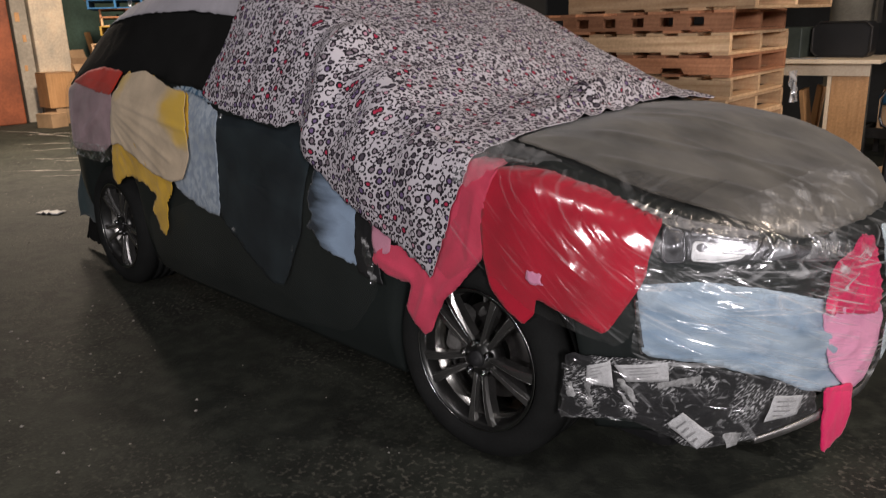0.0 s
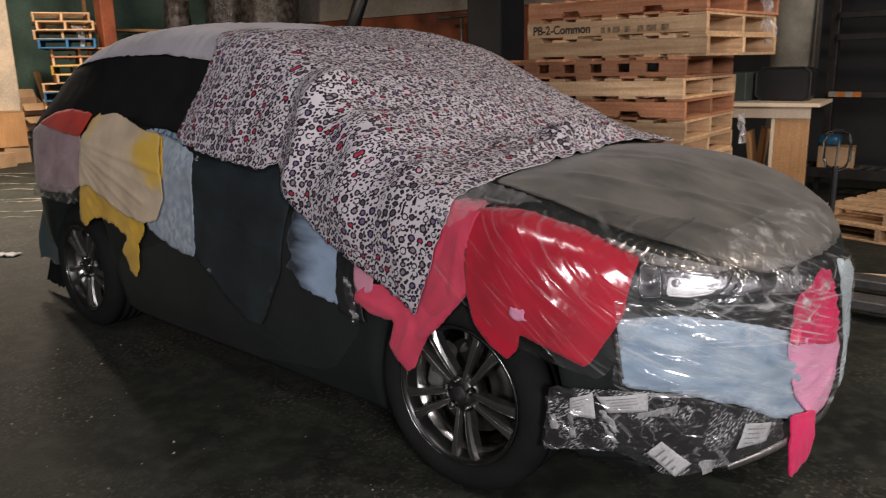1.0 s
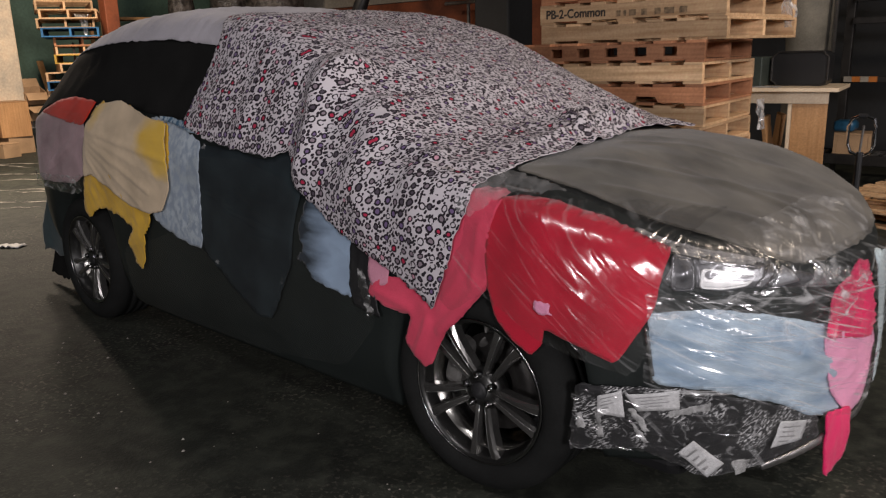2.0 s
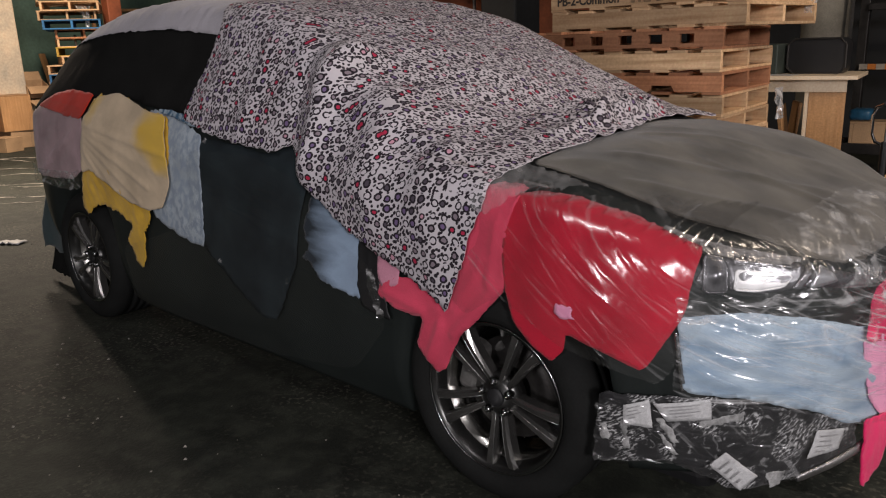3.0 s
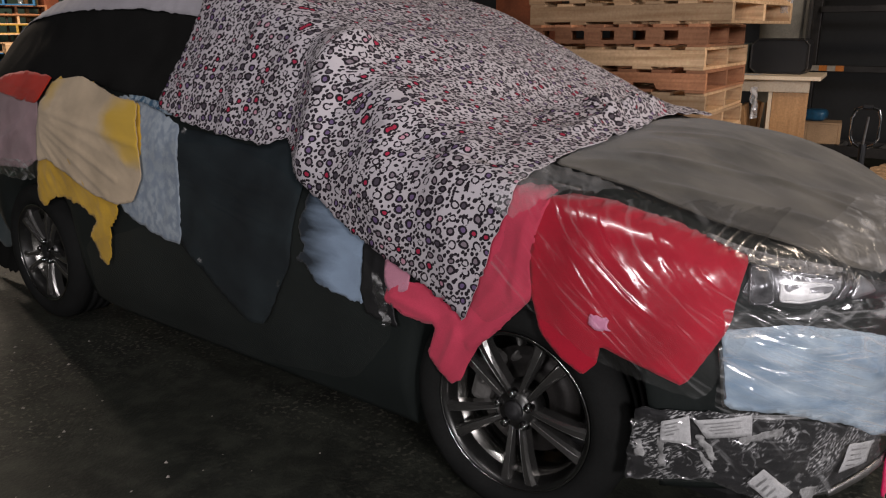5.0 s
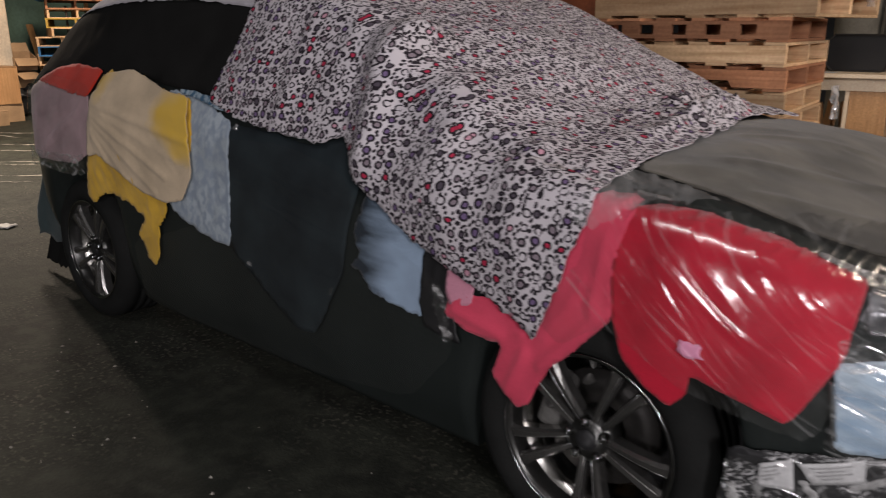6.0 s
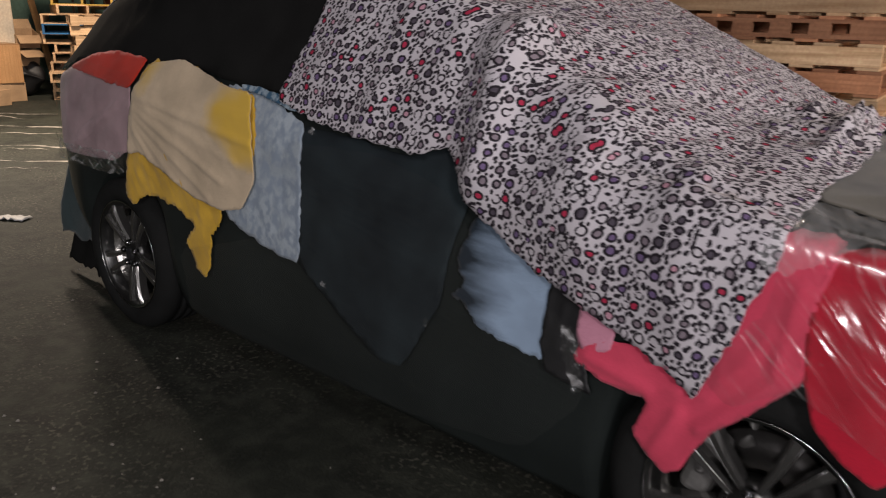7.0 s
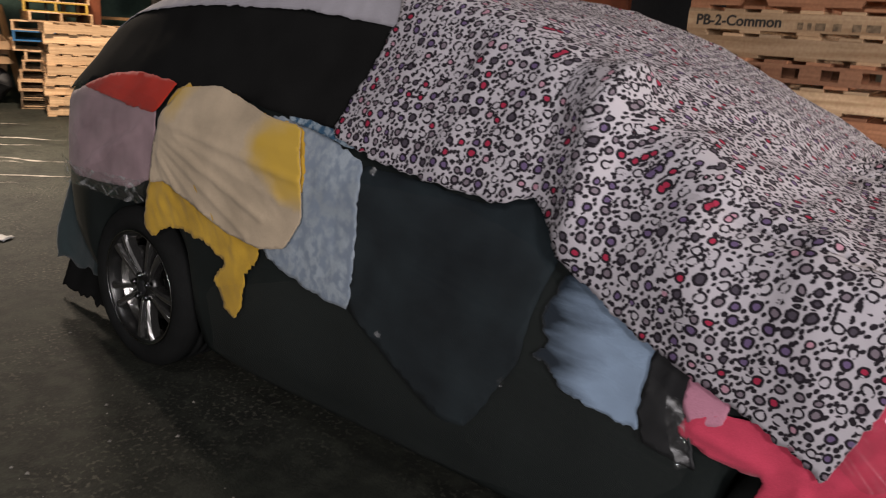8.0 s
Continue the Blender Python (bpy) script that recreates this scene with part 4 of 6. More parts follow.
scribble_mat(M["print"])
cloth("leopard_bedsheet", [(-1.565, 1.19), (-1.635, 0.985), (-1.69, 0.82), (-1.45, 0.768), (-1.22, 0.745), (-1.03, 0.735), (-0.95, 0.772), (-0.90, 0.735), (-0.815, 0.648), (-0.67, 0.58), (-0.52, 0.533), (-0.37, 0.49), (-0.23, 0.445), (-0.155, 0.418), (-0.12, 0.475), (-0.085, 0.56), (-0.03, 0.665), (-0.04, 0.79), (-0.052, 0.97), (-0.04, 1.105), (-0.058, 1.263), (-0.095, 1.444), (-0.15, 1.616), (-0.13, 1.705), (-0.11, 1.95), (-0.4, 2.0), (-0.9, 2.1), (-1.6, 2.2), (-1.85, 2.1), (-1.8, 1.7), (-1.72, 1.42)],
      SLANT, M["leopard"], 0.027, "pink and grey leopard print bedsheet draped over the windscreen", "bedsheet", grid=0.014, creases=((0.006, 0.12, 70, 4), (-0.026, 0.34, 50, 1.4), (-0.005, 0.09, 60, 2.5)), fray=0.008, hem=0.0012, still=0.12, even=True,
      folds=((-0.85, 1.10, -0.80, 0.72, 0.065, 0.055), (-0.97, 1.15, -0.96, 0.8, 0.03, -0.012), (-0.62, 1.0, -0.45, 0.6, 0.07, 0.02), (-0.30, 0.9, -0.2, 0.5, 0.05, 0.012), (-1.2, 1.1, -1.25, 0.78, 0.04, 0.01), (-0.2, 1.62, -0.13, 1.72, 0.03, 0.014), (-0.38, 1.46, -0.10, 1.40, 0.018, 0.024), (-0.36, 1.57, -0.13, 1.51, 0.018, 0.026), (-0.34, 1.36, -0.07, 1.29, 0.018, 0.020), (-0.32, 1.24, -0.05, 1.17, 0.020, 0.016), (-0.28, 1.41, -0.12, 1.345, 0.014, 0.012), (-0.12, 1.80, -0.14, 1.86, 0.025, 0.010), (-0.2, 1.9, -0.13, 1.95, 0.03, 0.008))
      + ((-0.13, 1.12, -0.16, 1.32, 0.024, 0.020), (-0.15, 1.30, -0.18, 1.48, 0.024, 0.036), (-0.18, 1.45, -0.21, 1.70, 0.026, 0.050), (-0.31, 1.42, -0.36, 1.60, 0.026, 0.022))
      + tuple((-0.30 - 0.05 * (k % 3), 1.66 - 0.055 * k, -0.17 + 0.02 * (k % 2), 1.61 - 0.052 * k, 0.012, 0.015 + 0.005 * (k % 2)) for k in range(8)))
cloth("grey_sheet", [(-3.36, 1.15), (-3.22, 1.21), (-2.9, 1.195), (-2.4, 1.195), (-2.0, 1.193), (-1.5, 1.155), (-1.5, 2.1), (-2.6, 2.1), (-3.3, 1.9)], SLANT, M["grey_cloth"], 0.016, "pale grey sheet spread across the car roof", "sheet", grid=0.02, creases=((0.010, 0.07, 80, 4), (0.004, 0.03, 85, 4), (-0.010, 0.3, 10, 1)))
cloth("black_garment", [(-3.47, 1.10), (-3.46, 1.26), (-3.36, 1.36), (-3.2, 1.455), (-3.0, 1.502), (-2.47, 1.52), (-2.06, 1.49), (-1.5, 1.475), (-1.6, 1.13), (-1.715, 1.14), (-2.01, 1.16), (-2.21, 1.195), (-2.34, 1.20), (-2.5, 1.185), (-2.83, 1.20), (-3.11, 1.16), (-3.27, 1.125)],
      SIDE, M["black_cloth"], 0.010, "black jersey garment covering the rear side windows", "clothing", grid=0.03, creases=((0.002, 0.08, 60, 3), (-0.006, 0.2, 20, 1.5)), hem=0.0012)
cloth("red_knit", [(-3.17, 1.13), (-3.08, 1.165), (-2.99, 1.195), (-2.79, 1.218), (-2.53, 1.20), (-2.565, 1.14), (-2.60, 1.085), (-2.72, 1.09), (-2.88, 1.105), (-3.05, 1.12)], SIDE, M["orange_red"], 0.022, "small piece of orange-red knitwear", "clothing", creases=((0.004, 0.05, 20, 3),))
cloth("mauve_top", [(-3.33, 1.09), (-3.18, 1.135), (-3.04, 1.13), (-2.84, 1.128), (-2.61, 1.117), (-2.585, 0.994), (-2.62, 0.84), (-2.75, 0.778), (-2.98, 0.765), (-3.24, 0.757), (-3.36, 0.78)], SIDE, M["mauve"], 0.011, "mauve jersey top stretched over the rear wing", "clothing", creases=((0.004, 0.06, 25, 4), (-0.006, 0.15, 20, 1.5)),
      folds=tuple((-2.61 - 0.02 * k, 1.10 - 0.02 * k, -3.05 - 0.08 * (k % 3), 1.05 - 0.062 * k, 0.012, (0.006, 0.009, 0.005)[k % 3]) for k in range(6)))
cloth("yellow_shirt", [(-2.552, 1.10), (-2.535, 1.177), (-2.457, 1.20), (-2.205, 1.186), (-2.0, 1.131), (-1.818, 1.121), (-1.767, 1.007), (-1.769, 0.926), (-1.955, 0.748), (-1.965, 0.678), (-2.045, 0.586), (-2.045, 0.505), (-2.094, 0.418), (-2.155, 0.44), (-2.181, 0.489), (-2.224, 0.532), (-2.146, 0.615), (-2.272, 0.662), (-2.412, 0.681), (-2.524, 0.665), (-2.60, 0.61), (-2.668, 0.658), (-2.635, 0.812), (-2.577, 0.973)],
      SIDE, M["yellow"], 0.013, "mustard yellow jersey shirt with a sleeve hanging by the wheel", "shirt", creases=((0.008, 0.04, -60, 5), (0.004, 0.02, -70, 5), (-0.010, 0.12, -45, 2)), fray=0.012, hem=0.0012)
cloth("cream_shirt", [(-2.54, 1.10), (-2.47, 1.185), (-2.279, 1.208), (-2.137, 1.175), (-1.98, 1.134), (-1.825, 1.122), (-1.772, 1.007), (-1.758, 0.919), (-1.752, 0.846), (-1.826, 0.736), (-1.954, 0.709), (-2.139, 0.731), (-2.339, 0.797), (-2.5, 0.85), (-2.6, 0.83), (-2.58, 0.973)],
      SIDE, M["cream"], 0.028, "cream and yellow dyed jersey shirt with long diagonal folds", "shirt", grid=0.012, creases=((0.002, 0.035, -36, 9), (-0.005, 0.10, -36, 4)), fray=0.003, hem=0.0012,
      folds=tuple((-2.54, 1.09 - 0.024 * k, -1.70 - 0.08 * k, 1.04 - 0.075 * k, 0.013, (0.005, 0.009, 0.004, 0.008, 0.006)[k % 5]) for k in range(8)))
cloth("bleached_denim", [(-2.003, 1.15), (-1.779, 1.125), (-1.669, 1.10), (-1.541, 1.05), (-1.525, 0.872), (-1.535, 0.74), (-1.544, 0.603), (-1.646, 0.605), (-1.781, 0.63), (-1.954, 0.679)], SIDE, M["denim"], 0.008, "bleached light blue denim piece with frayed hem", "clothing", creases=((0.005, 0.06, 80, 4), (-0.005, 0.1, 0, 1)), fray=0.008, hem=0.0012)
M["blue_print"] = patchy_mat("blue_white_print", (0.30, 0.38, 0.44), (0.03, 0.09, 0.16), scale=40, lo=0.46, hi=0.56)
cloth("blue_print_scrap", [(-1.90, 1.150), (-1.80, 1.146), (-1.68, 1.128), (-1.61, 1.105), (-1.58, 1.085), (-1.63, 1.09), (-1.70, 1.106), (-1.80, 1.124), (-1.89, 1.135)], SIDE, M["blue_print"], 0.020, "narrow strip of blue and white printed cotton", "cloth", grid=0.012, creases=((0.006, 0.03, 10, 3),), fray=0.003)
cloth("charcoal_top", [(-1.553, 1.05), (-1.286, 1.035), (-1.083, 1.01), (-0.93, 1.06), (-0.859, 0.999), (-0.83, 0.936), (-0.894, 0.757), (-0.913, 0.626), (-1.059, 0.38), (-1.162, 0.368), (-1.33, 0.46), (-1.493, 0.563), (-1.549, 0.604), (-1.534, 0.835)], SIDE, M["charcoal"], 0.006, "charcoal navy cotton garment covering the door", "clothing", grid=0.025, creases=((0.003, 0.07, 80, 4), (-0.006, 0.2, 20, 1)))
cloth("faded_denim", [(-0.80, 0.90), (-0.70, 0.87), (-0.60, 0.82), (-0.544, 0.784), (-0.544, 0.744), (-0.564, 0.695), (-0.568, 0.621), (-0.565, 0.567), (-0.625, 0.57), (-0.689, 0.577), (-0.772, 0.594), (-0.819, 0.641), (-0.882, 0.664), (-0.83, 0.70), (-0.86, 0.78)], SIDE, M["blue_fade"], 0.008, "light blue denim fading into dark dye, on the front door", "clothing", grid=0.012, creases=((0.004, 0.05, 5, 4), (-0.004, 0.1, 40, 1)), fray=0.010)
cloth("black_bag", [(-0.55, 0.80), (-0.45, 0.77), (-0.462, 0.657), (-0.41, 0.518), (-0.465, 0.53), (-0.551, 0.54), (-0.568, 0.621), (-0.556, 0.72)], SIDE, M["trim"], 0.012, "black plastic bag folded against the front wing", "bag", grid=0.012, creases=((0.009, 0.035, 70, 4), (-0.008, 0.08, 20, 1)))
cloth("pink_scrap", [(-0.452, 0.76), (-0.36, 0.71), (-0.372, 0.65), (-0.445, 0.625), (-0.468, 0.673)], SIDE, M["pale_pink"], 0.016, "dusty pink cotton scrap on the front wing", "clothing", grid=0.012, creases=((0.004, 0.04, 60, 3),))
cloth("coral_top", [(-0.466, 0.60), (-0.458, 0.645), (-0.398, 0.675), (-0.2, 0.70), (-0.127, 0.78), (-0.07, 0.892), (-0.075, 0.96), (-0.05, 0.984), (0.03, 0.986), (0.075, 0.972), (0.055, 0.888), (0.044, 0.807), (0.056, 0.717), (-0.018, 0.634), (-0.12, 0.53), (-0.171, 0.424), (-0.209, 0.395), (-0.295, 0.468), (-0.265, 0.566), (-0.377, 0.566)],
      SIDE, M["coral"], 0.014, "coral pink jersey top with a sleeve hanging over the tyre", "clothing", grid=0.013, creases=((0.006, 0.07, 35, 4), (0.005, 0.025, 50, 3)), hem=0.0008,
      folds=((-0.02, 0.80, -0.13, 0.62, 0.014, 0.007), (0.03, 0.72, -0.14, 0.54, 0.014, 0.011), (-0.19, 0.56, -0.24, 0.44, 0.013, 0.012), (-0.43, 0.62, -0.27, 0.59, 0.014, 0.009), (0.02, 0.90, 0.0, 0.72, 0.014, 0.010)))
cloth("red_shirt", [(0.060, 0.972), (0.14, 0.973), (0.215, 0.965), (0.352, 0.933), (0.54, 0.868), (0.529, 0.715), (0.453, 0.558), (0.369, 0.595), (0.254, 0.631), (0.247, 0.58), (0.212, 0.542), (0.146, 0.575), (0.087, 0.63), (0.055, 0.725), (0.043, 0.823), (0.049, 0.888)],
      SIDE, M["red"], 0.014, "crimson cotton shirt under clear film on the front wing", "shirt", grid=0.013, creases=((0.002, 0.06, -45, 4), (-0.006, 0.16, -30, 1.5)), fray=0.001, hem=0.0012)
M["trim_grey"] = cloth_mat("pale_trim_cloth", (0.24, 0.23, 0.22), vary=0.15, scale=8)
cloth("grey_trim_cloth", [(0.44, 0.9045), (0.533, 0.8730), (0.612, 0.8420), (0.70, 0.8050), (0.70, 0.800), (0.609, 0.837), (0.530, 0.8690), (0.44, 0.9015)], SIDE, M["trim_grey"], 0.018, "thin strip of pale grey cloth above the headlight", "cloth", grid=0.010, creases=((0.001, 0.05, -20, 4),), fray=0.001)
cloth("white_smudge", [(0.225, 0.715), (0.27, 0.705), (0.285, 0.675), (0.25, 0.668), (0.222, 0.685)], SIDE, M["candy"], 0.024, "pale smudged transfer on the crimson shirt", "patch", grid=0.01, creases=(), fray=0.008)
cloth("grey_hood_cloth", [(-0.05, 0.25), (-0.075, 0.40), (-0.15, 1.17), (-0.12, 1.72), (0.24, 1.71), (0.5, 1.64), (0.66, 1.50), (0.765, 1.30), (0.805, 1.08), (0.812, 0.9), (0.805, 0.78), (0.79, 0.632), (0.76, 0.52), (0.722, 0.44), (0.67, 0.394), (0.566, 0.309), (0.445, 0.235), (0.297, 0.212), (0.14, 0.222)],
      TOP, M["hood_grey"], 0.012, "taupe grey cloth smoothed over the car bonnet", "cloth", grid=0.016, creases=((0.003, 0.20, 25, 2.5), (0.002, 0.10, -30, 3), (-0.014, 0.25, 60, 1.4)), hem=0.0012,
      folds=((0.1, 0.5, 0.6, 0.9, 0.03, 0.008), (0.25, 0.3, 0.65, 0.6, 0.02, 0.006), (0.0, 0.9, 0.45, 1.25, 0.03, 0.007), (0.3, 0.75, 0.72, 0.8, 0.02, 0.006)))
cloth("pale_blue_jeans", [(0.437, 0.708), (0.619, 0.706), (0.807, 0.662), (1.06, 0.57), (1.07, 0.446), (1.15, 0.34), (1.14, 0.239), (0.968, 0.312), (0.849, 0.386), (0.611, 0.476), (0.457, 0.506), (0.446, 0.612)], CORNER, M["blue_bumper"], 0.012, "pale blue denim jeans stretched across the front bumper", "jeans", grid=0.015, creases=((0.008, 0.05, -20, 5), (0.004, 0.025, -15, 5), (-0.010, 0.14, 0, 1.6)), fray=0.003, hem=0.0012,
      folds=((0.5, 0.66, 0.9, 0.50, 0.012, 0.008), (0.62, 0.68, 1.05, 0.46, 0.012, 0.010), (0.5, 0.55, 0.85, 0.42, 0.012, 0.008), (0.8, 0.62, 1.08, 0.40, 0.015, 0.010)))
cloth("hot_pink_top", [(1.035, 0.69), (1.10, 0.72), (1.13, 0.742), (1.20, 0.728), (1.245, 0.61), (1.28, 0.52), (1.29, 0.455), (1.0, 0.55), (1.0, 0.62)], CORNER, M["hot_pink"], 0.016, "hot pink cotton top bunched at the grille", "clothing", grid=0.013, creases=((0.018, 0.05, 75, 4), (0.008, 0.02, 60, 3), (-0.012, 0.1, 20, 1)), still=0.8)
cloth("candy_pink_top", [(1.0, 0.562), (1.2, 0.515), (1.33, 0.455), (1.40, 0.30), (1.25, 0.238), (1.16, 0.23), (1.045, 0.37)], CORNER, M["candy"], 0.020, "candy pink cotton top below the grille", "clothing", grid=0.013, creases=((0.010, 0.05, 10, 4), (-0.008, 0.1, 20, 1)))
cloth("pink_sleeve", [(1.03, 0.30), (1.17, 0.26), (1.17, 0.14), (1.135, 0.09), (1.05, 0.065), (1.035, 0.19)], CORNER, M["hot_pink"], 0.030, "hot pink sleeve hanging below the bumper", "clothing", grid=0.012, creases=((0.014, 0.04, 85, 5),), fray=0.002, thick=0.005)
cloth("hazy_blue_scrap", [(1.22, 0.735), (1.32, 0.73), (1.45, 0.63), (1.49, 0.45), (1.47, 0.25), (1.34, 0.24), (1.36, 0.40), (1.30, 0.55)], CORNER, M["hazy_blue"], 0.034, "hazy blue cloth scrap on the far bumper corner", "clothing", grid=0.014)


def hanging_cloth(name, levels, material, label, category, seed, fold=0.025):
    """Cloth hanging free behind the wheel: (height, left, right, depth) from the top down."""
    bm = bmesh.new()
    rows, wide = [], 22
    zs = np.linspace(levels[0][0], levels[-1][0], 34)
    lv = np.array(levels)[::-1]
    for z in zs:
        left, right, deep = (float(np.interp(z, lv[:, 0], lv[:, k])) for k in (1, 2, 3))
        row = []
        for k in range(wide + 1):
            u = k / wide
            wave = fold * (noise.noise(Vector((u * 5.5, z * 1.6, seed))) + 0.5 * noise.noise(Vector((u * 13, z * 4, seed + 5))))
            ragged = 0.012 * noise.noise(Vector((z * 22, u * 3, seed + 9)))
            row.append(bm.verts.new((left + (right - left) * u + ragged, deep + 0.05 * (u - 0.5) ** 2 + wave, z + 0.05 * noise.noise(Vector((u * 6, seed, 3))) + 0.02 * noise.noise(Vector((u * 23, seed, 3))))))
        rows.append(row)
    for a, b in zip(rows, rows[1:]):
        for k in range(wide):
            bm.faces.new((a[k], a[k + 1], b[k + 1], b[k]))
    bmesh.ops.recalc_face_normals(bm, faces=bm.faces)
    ob = tagged(part(name, bm, material, None, label, smooth=True), category=category, group="old clothes laid over the car")
    s = ob.modifiers.new("thickness", "SOLIDIFY")
    s.thickness = 0.004
    return ob


hanging_cloth("dark_teal_sheet", [(0.86, -3.56, -3.05, 0.16), (0.6, -3.68, -3.05, 0.15), (0.4, -3.74, -3.05, 0.14), (0.22, -3.79, -3.05, 0.14)], M["teal"], "dark teal cloth hanging in folds behind the rear wheel", "sheet", 2.0, 0.035)
hanging_cloth("black_sheet_end", [(0.45, -3.62, -3.05, 0.19), (0.2, -3.78, -3.05, 0.18), (0.05, -3.84, -3.2, 0.17)], M["black_cloth"], "ragged black cloth hanging under the teal one", "sheet", 7.0, 0.03)
cloth("printed_paper", [(0.262, 0.49), (0.40, 0.492), (0.541, 0.486), (0.612, 0.465), (0.828, 0.388), (1.021, 0.29), (1.03, 0.21), (0.821, 0.196), (0.625, 0.196), (0.55, 0.245), (0.43, 0.308), (0.301, 0.293), (0.246, 0.28), (0.255, 0.399)], CORNER, M["print"], 0.010, "black printed paper wrapped round the lower bumper", "paper", grid=0.014, creases=((0.008, 0.05, 10, 3), (-0.008, 0.1, 50, 1)), fray=0.006)


def label_sheet(corners, lift=0.026):
    ob = cloth("paper_label", corners, CORNER, M["paper"], lift, "creased white paper label with unreadable print", "label", grid=0.012, creases=((0.004, 0.03, 30, 2),), fray=0.0015, thick=0.0006, rounded=0)
    c = np.array(corners)
    a, b = c[1] - c[0], c[3] - c[0]
    for k in range(4):
        o, w = c[0] + a * (0.14 + 0.05 * (k % 2)) + b * (0.18 + 0.18 * k), (0.62, 0.4, 0.55, 0.3)[k]
        bar = [tuple(o), tuple(o + a * w), tuple(o + a * w + b * 0.045), tuple(o + b * 0.045)]
        cloth("print_bar", bar, CORNER, M["ink"], lift + 0.0045, "grey printed bar", "", grid=0.012, creases=(), fray=0, thick=0.0003, parent=ob, rounded=0)


label_sheet([(0.531, 0.298), (0.573, 0.329), (0.669, 0.241), (0.62, 0.206)])
label_sheet([(0.853, 0.328), (0.957, 0.303), (0.939, 0.245), (0.823, 0.251)])
label_sheet([(0.318, 0.464), (0.377, 0.489), (0.387, 0.409), (0.319, 0.41)])
label_sheet([(0.386, 0.477), (0.524, 0.487), (0.529, 0.43), (0.419, 0.428)])

M["scrap"] = mat("dirty_paper", (0.30, 0.30, 0.295), 0.6, vary=0.3, scale=30, grain=120, bump=0.1)
for torn in ([(0.70, 0.235), (0.76, 0.232), (0.745, 0.195), (0.715, 0.19)], [(0.395, 0.432), (0.412, 0.435), (0.452, 0.365), (0.44, 0.358)], [(0.50, 0.422), (0.62, 0.438), (0.62, 0.415), (0.505, 0.403)], [(0.312, 0.42), (0.325, 0.42), (0.335, 0.34), (0.318, 0.335)], [(0.262, 0.40), (0.275, 0.405), (0.285, 0.36), (0.268, 0.355)], [(0.40, 0.39), (0.415, 0.385), (0.455, 0.33), (0.44, 0.325)]):
    cloth("torn_paper", torn, CORNER, M["scrap"], 0.020, "torn strip of dirty white paper on the bumper", "paper", grid=0.006, creases=((0.003, 0.02, 30, 2),), fray=0.006, thick=0.0003, rounded=0)

# headlight, side marker, bumper blade and lower lip belong to the car
M["lamp_dark"] = mat("smoked_chrome", (0.20, 0.20, 0.21), 0.3, 0.8, vary=0.15, scale=20, grain=60, bump=0.1, depth=0.001)
# white base colour carries the light that the panel reflects
M["lamp_lit_white"] = mat("lit_white_reflector", (0.80, 0.80, 0.80), 0.4, 0.1, vary=0.08, scale=25, grain=60, bump=0.1, depth=0.001)
head = cloth("headlight", [(0.478, 0.79), (0.53, 0.86), (0.623, 0.838), (0.80, 0.795), (0.75, 0.748), (0.644, 0.75)], CORNER, M["lamp_dark"], 0.003, "smoked headlight with a clear lens", "", grid=0.008, creases=((0.006, 0.05, 10, 4),), fray=0, parent=car, still=1.0, folds=((0.56, 0.86, 0.57, 0.75, 0.008, -0.01), (0.6, 0.832, 0.78, 0.793, 0.008, 0.008)))
cloth("projector", [(0.500, 0.775), (0.503, 0.842), (0.512, 0.848), (0.550, 0.838), (0.557, 0.832), (0.560, 0.772), (0.552, 0.764), (0.510, 0.766)], CORNER, M["lamp_dark"], 0.012, "square projector housing with a bright rim", "", grid=0.008, creases=(), fray=0, parent=head, hem=0.0035, folds=((0.53, 0.806, 0.531, 0.806, 0.018, 0.012),))
cloth("reflector", [(0.580, 0.768), (0.584, 0.806), (0.592, 0.812), (0.66, 0.800), (0.742, 0.784), (0.748, 0.776), (0.718, 0.758), (0.64, 0.757)], CORNER, M["lamp_lit_white"], 0.010, "reflector panel with its reflected light put in as white", "", grid=0.008, creases=(), fray=0, parent=head, hem=0.003, folds=((0.6, 0.80, 0.74, 0.778, 0.01, -0.006),))
cloth("light_brow", [(0.580, 0.826), (0.584, 0.838), (0.66, 0.822), (0.77, 0.796), (0.76, 0.790), (0.66, 0.812)], CORNER, M["lamp_dark"], 0.012, "dark chrome brow", "", grid=0.008, creases=(), fray=0, parent=head, hem=0.002)
cloth("strut", [(0.742, 0.750), (0.800, 0.798), (0.822, 0.790), (0.775, 0.744)], CORNER, M["lamp_dark"], 0.012, "grey slanting strut", "", grid=0.008, creases=(), fray=0, parent=head)
cloth("corner_reflector", [(0.800, 0.742), (0.842, 0.786), (0.872, 0.770), (0.900, 0.742)], CORNER, M["reflector"], 0.010, "silvered corner reflector", "", grid=0.008, creases=(), fray=0, parent=head, hem=0.002)
M["lens"] = film_mat("clear_lens", turn=5, strength=0.15, haze=0.03, gloss_low=0.06)
cloth("lens", [(0.470, 0.785), (0.525, 0.868), (0.625, 0.846), (0.812, 0.797), (0.755, 0.740), (0.64, 0.742)], CORNER, M["lens"], 0.018, "clear plastic lens", "", grid=0.02, creases=(), fray=0, thick=0, parent=head)


